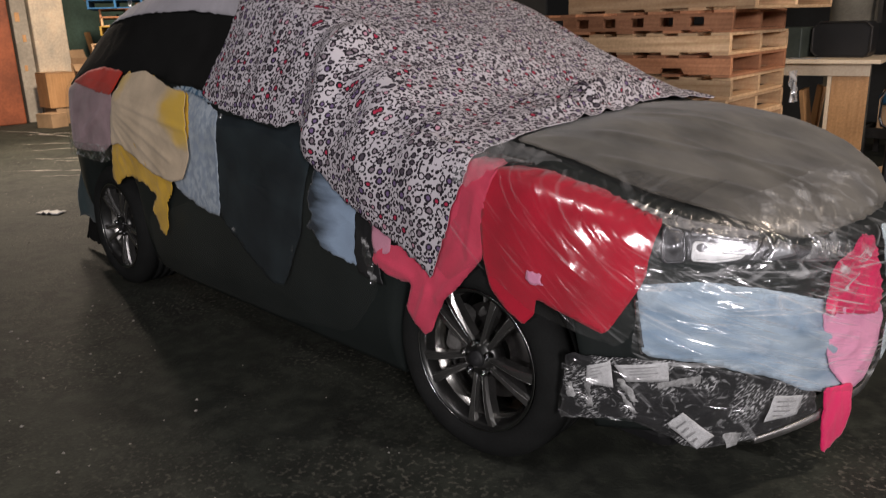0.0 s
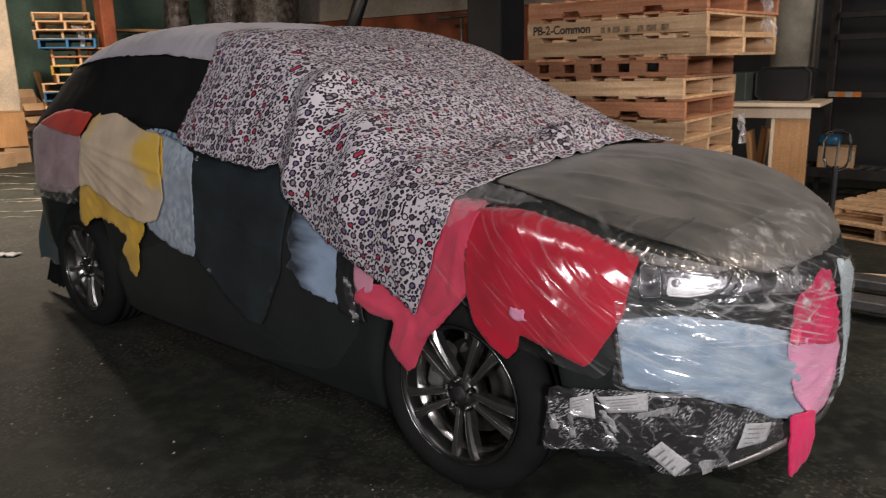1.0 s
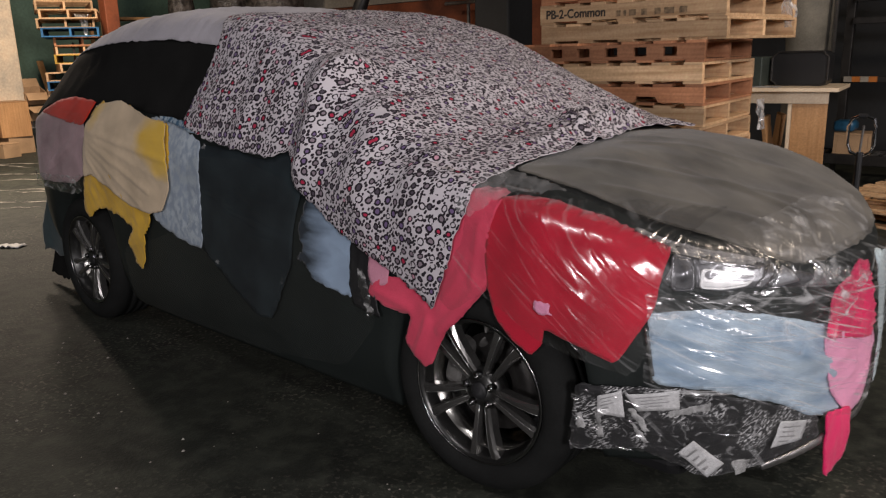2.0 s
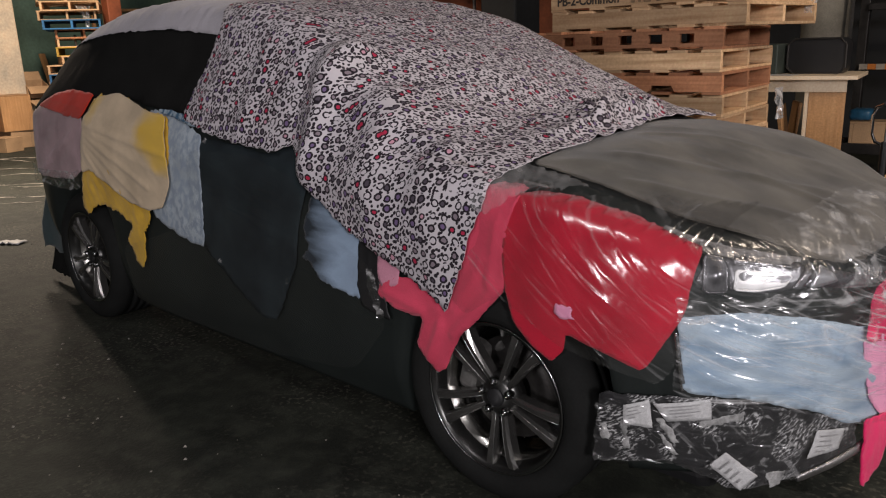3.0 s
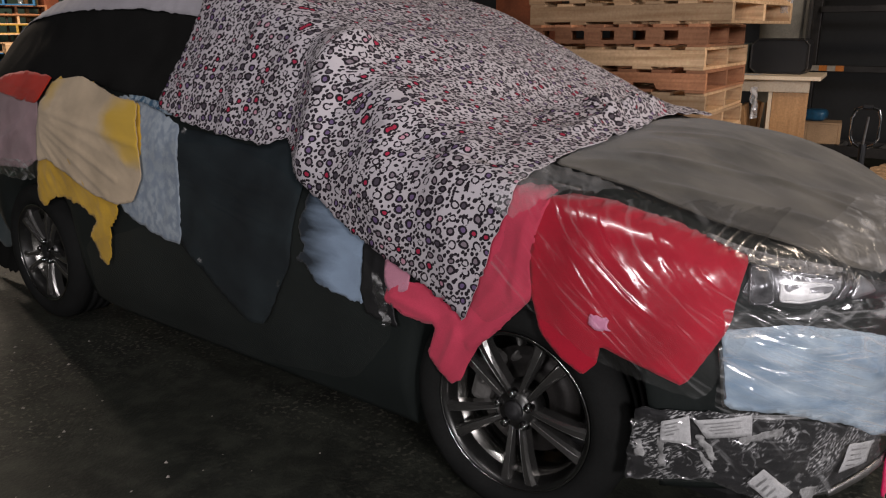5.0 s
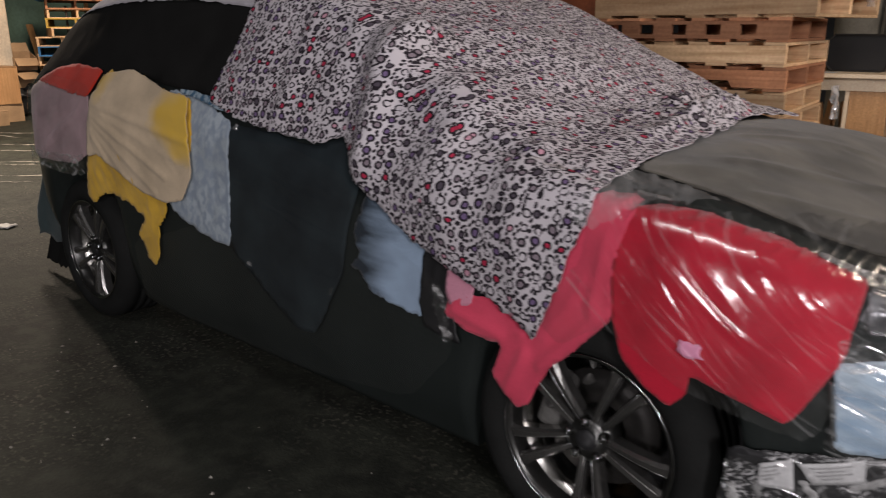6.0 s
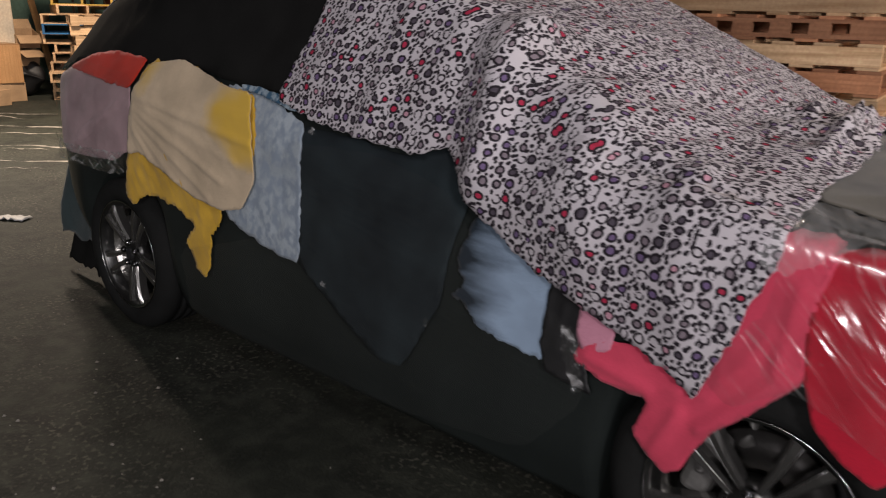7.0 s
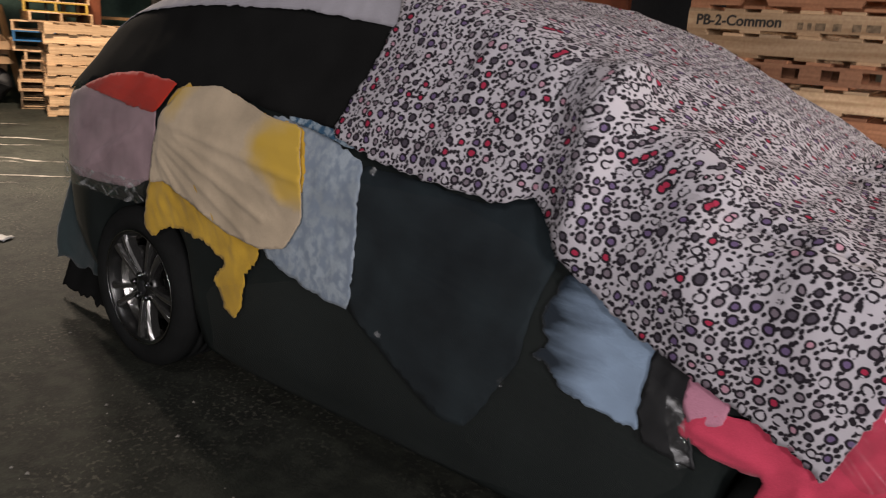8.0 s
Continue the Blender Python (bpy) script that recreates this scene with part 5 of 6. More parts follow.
cloth("upper_grille", [(0.785, 0.745), (0.83, 0.787), (1.03, 0.728), (1.02, 0.70)], CORNER, M["lamp_dark"], 0.004, "dark chrome upper grille bar", "", grid=0.015, creases=((0.008, 0.03, 20, 2),), fray=0, parent=car)
cloth("bumper_blade", [(0.430, 0.665), (0.440, 0.665), (0.464, 0.508), (0.452, 0.506)], CORNER, M["chrome"], 0.014, "bright upright bumper blade", "", grid=0.01, creases=(), fray=0, parent=car, thick=0.004)
cloth("lower_lip", [(0.80, 0.205), (1.02, 0.218), (1.2, 0.215), (1.42, 0.235), (1.42, 0.212), (1.2, 0.19), (1.02, 0.192), (0.80, 0.185)], CORNER, M["steel"], 0.018, "silver lower bumper lip", "", grid=0.015, creases=(), fray=0, parent=car, thick=0.008)

wrap = empty("plastic_wrap", pose(0, 0, 0), "clear creased stretch film wound round the car front", "plastic wrap")
cloth("wing_film", [(-0.03, 1.0), (0.07, 0.98), (0.215, 0.965), (0.352, 0.94), (0.55, 0.885), (0.56, 0.7), (0.49, 0.53), (0.36, 0.57), (0.24, 0.60), (0.05, 0.70), (-0.08, 0.62), (-0.16, 0.68), (-0.03, 0.85)], SIDE, M["film"], 0.030, "film over the front wing", "", grid=0.010, creases=((0.0035, 0.05, -44, 8), (0.002, 0.022, -40, 9), (-0.008, 0.16, -40, 3)), fray=0.004, thick=0, parent=wrap)
cloth("bumper_film", [(0.45, 0.755), (0.53, 0.748), (0.65, 0.742), (0.80, 0.745), (0.90, 0.765), (1.02, 0.79), (1.25, 0.78), (1.41, 0.70), (1.47, 0.45), (1.43, 0.25), (1.2, 0.22), (1.0, 0.30), (0.85, 0.38), (0.61, 0.465), (0.45, 0.495), (0.425, 0.53), (0.44, 0.68)], CORNER, M["film_front"], 0.034, "film over the front bumper", "", grid=0.010, creases=((0.012, 0.055, -18, 6), (0.006, 0.022, -24, 7), (-0.012, 0.12, 0, 2)), fray=0.004, thick=0, parent=wrap)
cloth("headlight_film", [(0.45, 0.75), (0.515, 0.875), (0.65, 0.858), (0.82, 0.82), (0.95, 0.79), (0.88, 0.75), (0.76, 0.735), (0.6, 0.738)], CORNER, M["film_gap"], 0.030, "film over the headlight", "", grid=0.010, creases=((0.004, 0.05, -18, 6), (-0.006, 0.12, 0, 2)), fray=0.004, thick=0, parent=wrap)
cloth("lower_film", [(0.26, 0.48), (0.45, 0.495), (0.61, 0.465), (0.85, 0.38), (1.0, 0.30), (1.03, 0.22), (0.82, 0.205), (0.65, 0.205), (0.55, 0.255), (0.43, 0.315), (0.30, 0.30), (0.25, 0.30)], CORNER, M["film_low"], 0.030, "film over the lower bumper", "", grid=0.010, creases=((0.008, 0.05, 10, 4), (0.005, 0.022, -24, 4), (-0.008, 0.12, 0, 2)), fray=0.004, thick=0, parent=wrap)
cloth("bonnet_film", [(-0.04, 0.12), (-0.05, 0.33), (-0.13, 1.17), (-0.11, 1.6), (0.24, 1.55), (0.5, 1.46), (0.69, 1.3), (0.78, 1.12), (0.81, 0.9), (0.80, 0.63), (0.74, 0.43), (0.67, 0.34), (0.566, 0.30), (0.445, 0.21), (0.297, 0.14), (0.14, 0.12)], TOP, M["film_top"], 0.026, "film over the bonnet", "", grid=0.014, creases=((0.002, 0.12, 35, 5), (-0.008, 0.2, 20, 1.5)), fray=0.004, thick=0, parent=wrap)
cloth("bonnet_edge_film", [(0.60, 0.40), (0.63, 0.62), (0.62, 1.0), (0.66, 1.25), (0.74, 1.18), (0.80, 1.0), (0.80, 0.7), (0.75, 0.46), (0.66, 0.36)], TOP, M["film_crumple"], 0.034, "crumpled film at the bonnet edge", "", grid=0.010, creases=((0.016, 0.06, 60, 3), (0.008, 0.025, 30, 3), (-0.014, 0.12, 0, 1.5)), fray=0.004, thick=0, parent=wrap)
cloth("gap_film", [(-0.08, 0.70), (-0.03, 0.82), (0.3, 0.835), (0.56, 0.905), (0.70, 0.955), (0.80, 0.92), (0.66, 0.72), (0.54, 0.695), (0.35, 0.69), (0.06, 0.70)], SLANT, M["film_gap"], 0.030, "hazy film between wing and bonnet", "", grid=0.010, creases=((0.004, 0.05, 20, 5), (0.002, 0.022, 35, 4), (-0.008, 0.1, 10, 2)), fray=0.006, thick=0, parent=wrap)
cloth("corner_film", [(-0.085, 0.66), (-0.075, 0.76), (-0.05, 0.84), (0.06, 0.83), (0.22, 0.785), (0.17, 0.745), (0.09, 0.705), (0.0, 0.645)], SLANT, M["film_milk"], 0.034, "milky doubled film at the bonnet corner", "", grid=0.010, creases=((0.005, 0.05, 25, 4), (0.003, 0.02, 60, 3)), fray=0.012, thick=0, parent=wrap)
cloth("film_patch", [(0.74, 0.66), (0.86, 0.65), (1.02, 0.60), (1.0, 0.53), (0.86, 0.54), (0.77, 0.58)], CORNER, M["film_crumple"], 0.05, "doubled film over the jeans", "", grid=0.008, creases=((0.012, 0.04, -10, 2), (0.006, 0.02, 40, 2)), fray=0.01, thick=0, parent=wrap)
cloth("band_film", [(0.42, 0.77), (0.6, 0.752), (0.78, 0.75), (0.88, 0.74), (1.05, 0.77), (1.2, 0.74), (1.04, 0.60), (0.86, 0.645), (0.62, 0.69), (0.43, 0.70)], CORNER, M["film_band"], 0.046, "bunched film below the headlight", "", grid=0.008, creases=((0.016, 0.05, 10, 3), (0.008, 0.02, 30, 3), (-0.012, 0.1, 0, 1.5)), fray=0.006, thick=0, parent=wrap)
cloth("film_tail", [(-0.50, 0.69), (-0.465, 0.69), (-0.435, 0.60), (-0.42, 0.54), (-0.45, 0.52), (-0.478, 0.59)], SIDE, M["film_band"], 0.034, "loose film end by the wing", "", grid=0.007, creases=((0.014, 0.03, 70, 4), (0.006, 0.012, 60, 3)), fray=0.004, thick=0, parent=wrap, still=0.8)
arch = [(math.cos(radians(a)) * r, 0.345 + math.sin(radians(a)) * r) for r, turn in ((0.46, 1), (0.37, -1)) for a in list(range(50, 131, 10))[::turn]]
cloth("arch_film", arch, SIDE, M["film_band"], 0.010, "film stretched round the wheel arch", "", grid=0.009, creases=((0.010, 0.05, 10, 4), (0.005, 0.02, 20, 3)), fray=0.004, thick=0, parent=wrap, still=0.6)
cloth("hem_film", [(-3.40, 0.83), (-3.2, 0.80), (-3.0, 0.81), (-2.7, 0.82), (-2.63, 0.84), (-2.64, 0.74), (-2.8, 0.72), (-3.1, 0.73), (-3.4, 0.70)], SIDE, M["film_band"], 0.028, "bunched film under the mauve top", "", grid=0.010, creases=((0.014, 0.05, 5, 4), (0.006, 0.02, 15, 3)), fray=0.006, thick=0, parent=wrap, still=0.6)
cloth("rear_film", [(-3.42, 1.13), (-3.0, 1.16), (-2.6, 1.13), (-2.56, 0.95), (-2.62, 0.74), (-3.0, 0.72), (-3.42, 0.70)], SIDE, M["film_side"], 0.024, "film over the rear wing", "", grid=0.02, creases=((0.006, 0.06, 30, 4), (-0.008, 0.16, 20, 1.5)), fray=0.004, thick=0, parent=wrap)
cloth("door_film", [(-1.6, 1.0), (-1.2, 1.0), (-0.9, 0.95), (-0.75, 0.8), (-0.5, 0.7), (-0.42, 0.5), (-0.6, 0.3), (-1.1, 0.24), (-2.2, 0.24), (-2.25, 0.5), (-1.9, 0.6), (-1.6, 0.7)], SIDE, M["film_side"], 0.026, "film over the doors", "", grid=0.02, creases=((0.003, 0.09, 20, 5), (-0.008, 0.2, 20, 1.5)), fray=0.004, thick=0, parent=wrap)
# three added film bits stand in for sparkles seen on the door
for x, z in ((-1.39, 0.572), (-0.947, 0.567), (-1.475, 1.035)):
    cloth("film_knot", [(x - 0.013, z), (x - 0.002, z + 0.012), (x + 0.012, z + 0.004), (x + 0.006, z - 0.014), (x - 0.008, z - 0.01)], SIDE, M["film_band"], 0.028, "small added film bit standing in for a glint on the door", "", grid=0.005, creases=((0.010, 0.012, 40, 2), (0.005, 0.006, 10, 2)), fray=0.003, thick=0, parent=wrap, still=0.9)
DRAPE_BM.free()

# ---- far bay ----
column = empty("white_column", pose(0, 0, 0), "peeling white painted column with timber guards", "column")
M["limewash"] = mat("limewashed_timber", (0.62, 0.50, 0.36), 0.75, vary=0.2, scale=2.2, grain=30, bump=0.3, second=(0.66, 0.60, 0.50))
part("shaft", box_bm(0.55, 0.54, 6.0, (-12.95, 3.16, 3.0), 0.02), M["limewash"], column, "limewashed timber cladding")
part("guard_board", box_bm(0.22, 0.24, 6.0, (-12.85, 2.74, 3.0), 0.015), M["white"], column, "peeling white board")
for y, z, s in ((2.70, 1.72, 0.09), (2.76, 1.38, 0.07), (2.71, 0.9, 0.06), (2.77, 2.1, 0.08)):
    part("bare_patch", box_bm(0.004, s * 0.8, s * 1.6, (-12.738, y, z), 0.0005), M["ply"], column, "patch where the paint has come off")
tagged(part("rust_column", box_bm(0.5, 0.5, 6.0, (-12.9, 2.3, 3.0), 0.02), M["rust"]), "rust red painted steel column", "column")
tagged(part("rust_post", box_bm(0.22, 0.24, 6.0, (-12.0, 4.75, 3.0), 0.015), M["rust"]), "slim rust red painted steel post", "post")


def crate(name, size, at, turn, material, label):
    c = empty(name, pose(*at, 0, 0, turn), label, "box")
    sx, sy, sz = size
    part("side_board", box_bm(0.03, sy, sz, (sx / 2 - 0.015, 0, sz / 2), 0.004), material, c)
    part("side_board", box_bm(0.03, sy, sz, (-sx / 2 + 0.015, 0, sz / 2), 0.004), material, c)
    part("end_board", box_bm(sx - 0.062, 0.03, sz, (0, sy / 2 - 0.015, sz / 2), 0.004), material, c)
    part("end_board", box_bm(sx - 0.062, 0.03, sz, (0, -sy / 2 + 0.015, sz / 2), 0.004), material, c)
    part("lid", box_bm(sx, sy, 0.02, (0, 0, sz + 0.011), 0.004), material, c)
    return c


crate("wooden_crate", (0.5, 0.46, 0.54), (-12.2, 2.96, 0.273), 0, M["ply"], "brown plywood crate on blocks against the column")
crate("timber_block", (0.45, 0.40, 0.25), (-12.2, 3.0, 0.0), 4, M["card"], "rough timber block under the crate")
crate("cardboard_box", (0.35, 0.3, 0.2), (-11.7, 2.64, 0.0), 20, M["card"], "crumpled brown cardboard box beside the crate")


def open_carton(at, turn, size, lean, label):
    """A carton with its flaps hanging open."""
    c = empty("open_carton", pose(*at, 0, lean, turn), label, "box", "open cartons by the far pallets")
    sx, sy, sz = size
    for side in (-1, 1):
        part("side_wall", box_bm(0.008, sy, sz, (side * (sx / 2 - 0.004), 0, sz / 2), 0.002), M["card"], c)
        part("end_wall", box_bm(sx - 0.018, 0.008, sz, (0, side * (sy / 2 - 0.004), sz / 2), 0.002), M["card"], c)
        flap = box_bm(sx * 0.5, sy * 0.96, 0.006, (side * sx * 0.25, 0, 0), 0.001)
        bmesh.ops.rotate(flap, cent=(0, 0, 0), matrix=Matrix.Rotation(side * (0.35 if side > 0 else -0.5), 3, "Y"), verts=flap.verts)
        bmesh.ops.translate(flap, vec=(side * sx / 2, 0, sz), verts=flap.verts)
        part("flap", flap, M["card"], c)
    part("bottom", box_bm(sx - 0.02, sy - 0.02, 0.008, (0, 0, 0.004), 0.002), M["card"], c)
    return c


def sack(at, size, seed, label):
    bm = bmesh.new()
    bmesh.ops.create_icosphere(bm, subdivisions=4, radius=0.5)
    for v in bm.verts:
        p = Vector((v.co.x * size[0], v.co.y * size[1], (v.co.z + 0.5) * size[2]))
        v.co = p + 0.10 * noise.noise_vector(p * 5 + Vector((seed, 0, 0))) * min(1, p.z * 4)
    ob = part("black_sack", bm, M["black_plastic"], None, label, smooth=True)
    ob.matrix_basis = pose(*at)
    return tagged(ob, category="sack")


sack((-12.75, 3.50, 0.0), (0.62, 0.56, 0.60), 2.0, "full black plastic sack between the column and the pallets")
open_carton((-12.72, 3.46, 0.50), 15, (0.40, 0.38, 0.24), 9, "open brown carton lying on the black sack")
open_carton((-12.80, 3.60, 0.78), -8, (0.40, 0.34, 0.20), 14, "second open carton tipped over the first")
tagged(part("thin_pipe", tube_bm([(-11.70, 3.93, 0.0), (-11.70, 3.93, 1.72)], 0.018, 10), M["iron"], smooth=True), "thin dark steel pipe standing before the far pallets", "pipe")
tagged(part("leaning_plank", box_bm(0.04, 0.12, 1.5, (0, 0, 0.75), 0.004), M["ply"]), "weathered plank leaning against the green wall", "plank").matrix_basis = pose(-14.2, 4.6, 0, 0, -14, 20)
far_kinds = {k: pallet(M[k], pose(0, 0, 0), "", "") for k in ("pallet", "pallet_red", "pallet_blue", "pallet_yellow")}
for ob in far_kinds.values():
    ob.scale = (1, 0.85, 1.19)
far = ["pallet"] * 7 + ["pallet_blue"] + ["pallet", "pallet", "pallet_yellow", "pallet", "pallet_red", "pallet_blue", "pallet", "pallet", "pallet"]
for k, kind in enumerate(far):
    word = {"pallet": "pale pine", "pallet_red": "reddish", "pallet_blue": "blue painted", "pallet_yellow": "yellow edged"}[kind]
    tagged(copy_thing(far_kinds[kind], pose(-12.15 + rng.uniform(-0.10, 0.10), 4.16 + rng.uniform(-0.13, 0.13), k * 0.139, 0, 0, -23 + rng.uniform(-4, 4))), word + " wooden pallet in an untidy far stack", "pallet", "far stack of pallets")
for k in range(9):
    tagged(copy_thing(far_kinds["pallet"], pose(-11.0 + rng.uniform(-0.03, 0.03), 4.25 + rng.uniform(-0.04, 0.04), k * 0.139, 0, 0, 68 + rng.uniform(-2, 2))), "pale pine wooden pallet in a second far stack", "pallet", "second far stack of pallets")
for ob in far_kinds.values():
    for o in (*ob.children_recursive, ob):
        bpy.data.objects.remove(o)

shelf = empty("wall_shelf", pose(0, 0, 0), "dark timber shelf rack against the green wall", "shelf")
for z in (1.35, 2.2):
    part("shelf_board", box_bm(0.6, 2.0, 0.05, (-13.6, 6.2, z), 0.004), M["ply"], shelf)
for y in (5.25, 7.15):
    for x in (-13.85, -13.35):
        part("upright", box_bm(0.06, 0.06, 2.9, (x, y, 1.45), 0.004), M["ply"], shelf)
tagged(part("wall_panel", box_bm(9.6, 0.12, 2.35, (-10.0, 9.38, 1.175), 0.01), M["rust"]), "orange-brown painted lower wall panel", "wall panel", kind="structure")
tagged(part("wall_band", box_bm(9.6, 0.10, 0.8, (-10.0, 9.39, 2.76), 0.01), M["white"]), "dirty white upper wall band", "wall panel", kind="structure")
# the column's shade is in this near-black colour
tagged(part("grey_column", box_bm(0.62, 0.6, 6.0, (-5.7, 7.6, 3.0), 0.03), M["dark"]), "broad grey-brown column with its shade put into a near-black colour", "column")


def bundle(at, radius, height, label):
    """A tall bundle under creased film."""
    bm = bmesh.new()
    rings = []
    for i in range(15):
        z, ring = height * i / 14, []
        for k in range(28):
            a = 2 * math.pi * k / 28
            r = radius * (1 + 0.22 * noise.noise(Vector((math.cos(a) * 2, math.sin(a) * 2, z * 2.2 + at[0]))) + 0.1 * noise.noise(Vector((a * 4, z * 9, at[1]))))
            ring.append(bm.verts.new((r * math.cos(a), r * math.sin(a), z)))
        rings.append(ring)
    for a, b in zip(rings, rings[1:]):
        for k in range(28):
            bm.faces.new((a[k], a[(k + 1) % 28], b[(k + 1) % 28], b[k]))
    bm.faces.new(rings[0][::-1])
    bm.faces.new(rings[-1])
    ob = part("tall_roll", bm, M["bundle"], None, label, smooth=True)
    ob.matrix_basis = pose(*at)
    return tagged(ob, category="bundle", group="film-wrapped bundles behind the car")


M["bundle"] = mat("film_wrapped_goods", (0.10, 0.085, 0.075), 0.25, vary=0.35, scale=9, grain=30, bump=0.8, depth=0.02)
bundle((-12.9, 6.65, 0), 0.24, 2.75, "tall bundle of goods under creased film")
bundle((-13.1, 8.0, 0), 0.5, 3.2, "broad bundle of goods under creased film")
bundle((-11.8, 8.1, 0), 0.55, 3.3, "broad bundle of goods under creased film")
tagged(part("leaning_pole", tube_bm([(-8.45, 7.0, 0.0), (-8.25, 7.0, 1.9), (-7.7, 7.0, 2.9)], 0.13, 12), M["black_plastic"], smooth=True), "thick black wrapped pole leaning behind the car", "pole")
stand = empty("steel_frame", pose(0, 0, 0), "slim pale steel frame standing by the panel", "frame")
part("post", tube_bm([(-7.45, 8.9, 0), (-7.45, 8.9, 2.2)], 0.03), M["steel"], stand)
part("post", tube_bm([(-7.13, 8.9, 0), (-7.13, 8.9, 2.2)], 0.03), M["steel"], stand)
part("crossbar", tube_bm([(-7.97, 8.9, 2.23), (-7.1, 8.9, 2.23)], 0.03), M["steel"], stand)

# ---- right-hand bay: things on and round the table ----
monitor = empty("equipment_case", pose(-0.80, 5.42, 1.041), "black rounded case with a grey rim standing on the table", "case")
hull = box_bm(0.46, 0.16, 0.29, (0, 0, 0.145))
bmesh.ops.bevel(hull, geom=[e for e in hull.edges if abs(e.verts[0].co.y - e.verts[1].co.y) > 0.1], offset=0.06, segments=5, affect="EDGES", profile=0.5)
part("shell", hull, M["black_plastic"], monitor)
loop = [(0.23 * sx * (1 if k else 1), -0.085, z) for k, (sx, z) in enumerate(((-1, 0.05), (-1, 0.24), (-0.78, 0.285), (0.78, 0.285), (1, 0.24), (1, 0.05), (0.78, 0.005), (-0.78, 0.005)))]
part("rim", tube_bm(loop, 0.009, 8, closed=True), M["iron"], monitor, "grey rim")
tagged(part("green_box", box_bm(0.28, 0.36, 0.25, (-1.20, 5.36, 1.1665), 0.01), mat("grey_green_metal", (0.06, 0.075, 0.065), 0.45, 0.3)), "grey-green metal box on the table", "box")
tagged(part("paper_sheet", box_bm(0.24, 0.16, 0.002, (-1.0, 5.12, 1.0425)), M["paper"]), "loose white paper sheet lying on the table", "paper")
for k, (x, y, turn) in enumerate(((-0.92, 5.3, 8), (-0.84, 5.42, -14), (-1.05, 5.5, 5))):
    tagged(part("timber_offcut", box_bm(0.035, 0.14, 0.8, (0, 0, 0.4), 0.004), M["ply"]), "timber offcut leaning under the table", "timber", "offcuts under the table").matrix_basis = pose(x, y, 0, turn, -6 + 5 * k, 20 * k)
crate("drawer_box", (0.40, 0.45, 0.50), (-0.98, 4.55, 0.0), 0, M["laminate"], "pale laminate drawer box under the table")
tagged(part("floor_post", lathe_bm([(0.0, 0.0), (0.22, 0.0), (0.2, 1.1), (0.23, 2.2), (0.21, 6.0), (0.0, 6.0)], 24, "Z"), mat("wrapped_post", (0.20, 0.185, 0.15), 0.8, vary=0.3, scale=3), None, smooth=True), "round building post wrapped in grey-brown sheeting", "post").matrix_basis = pose(-1.1, 6.5, 0)
tagged(part("conduit", tube_bm([(-0.83, 6.35, 1.3), (-0.83, 6.35, 6.0)], 0.02), M["steel"], smooth=True), "thin steel conduit running up the post", "pipe")
rack = empty("dark_rack", pose(0, 0, 0), "dark steel storage rack in shade", "rack")
for z in (0.12, 0.98, 1.62, 1.86, 2.6):
    part("beam", box_bm(4.2, 0.08, 0.07, (1.0, 8.0, z), 0.006), M["iron"], rack)
for x in (-1.15, 0.9, 3.05):
    part("upright", box_bm(0.09, 0.09, 3.2, (x, 8.08, 1.6), 0.006), M["iron"], rack)
M["barrier"] = mat("orange_stripe", (0.6, 0.19, 0.03), 0.6)
tape = empty("barrier_board", pose(-0.75, 7.95, 0.985), "orange and white striped barrier board on the rack", "barrier")
for k in range(4):
    part("stripe", box_bm(0.084, 0.02, 0.06, (-0.34 + 0.086 * k, 0, 0), 0.002), M["barrier"] if k % 2 else M["white"], tape)
conveyor = empty("roller_conveyor", pose(0, 0, 0), "low black roller conveyor by the rack", "conveyor")
for y in (6.7, 7.15):
    part("rail", box_bm(3.7, 0.04, 0.1, (0.75, y, 0.25), 0.004), M["iron"], conveyor)
for k in range(30):
    r = lathe_bm([(0.0, -0.2), (0.022, -0.2), (0.022, 0.2), (0.0, 0.2)], 10)
    bmesh.ops.translate(r, vec=(-1.0 + k * 0.12, 6.925, 0.27), verts=r.verts)
    part("roller", r, M["steel"], conveyor)
for x in (-0.95, 0.9, 2.5):
    for y in (6.7, 7.15):
        part("leg", box_bm(0.05, 0.04, 0.2, (x, y, 0.1), 0.003), M["iron"], conveyor)
crate("cardboard_box", (0.34, 0.30, 0.19), (-0.72, 6.93, 0.293), 12, M["card"], "orange-brown cardboard box on the roller conveyor")
bag = box_bm(0.2, 0.18, 0.11, (0, 0, 0.055), 0.035)
for v in bag.verts:
    v.co += 0.015 * noise.noise_vector(v.co * 12)
tagged(part("blue_bag", bag, mat("blue_plastic_bag", (0.02, 0.09, 0.17), 0.35, vary=0.2, grain=30, bump=0.5), smooth=True), "crumpled blue plastic bag lying on a box", "bag").matrix_basis = pose(-0.80, 6.93, 0.508)
jack = empty("pallet_jack", pose(0.30, 2.97, 0), "black pallet jack with a steel loop handle", "pallet jack")
part("tiller", tube_bm([(0, 0.0, 0.1), (0, 0.02, 0.80)], 0.018), M["black_plastic"], jack)
loop = [(-0.05, 0.80), (-0.068, 0.84), (-0.07, 0.94), (-0.055, 0.985), (-0.02, 1.0), (0.02, 1.0), (0.055, 0.985), (0.07, 0.94), (0.068, 0.84), (0.05, 0.80), (0.02, 0.785), (-0.02, 0.785)]
part("handle", tube_bm([(x, 0.02, z) for x, z in loop], 0.009, 8, closed=True), M["chrome"], jack, "bright steel loop handle")
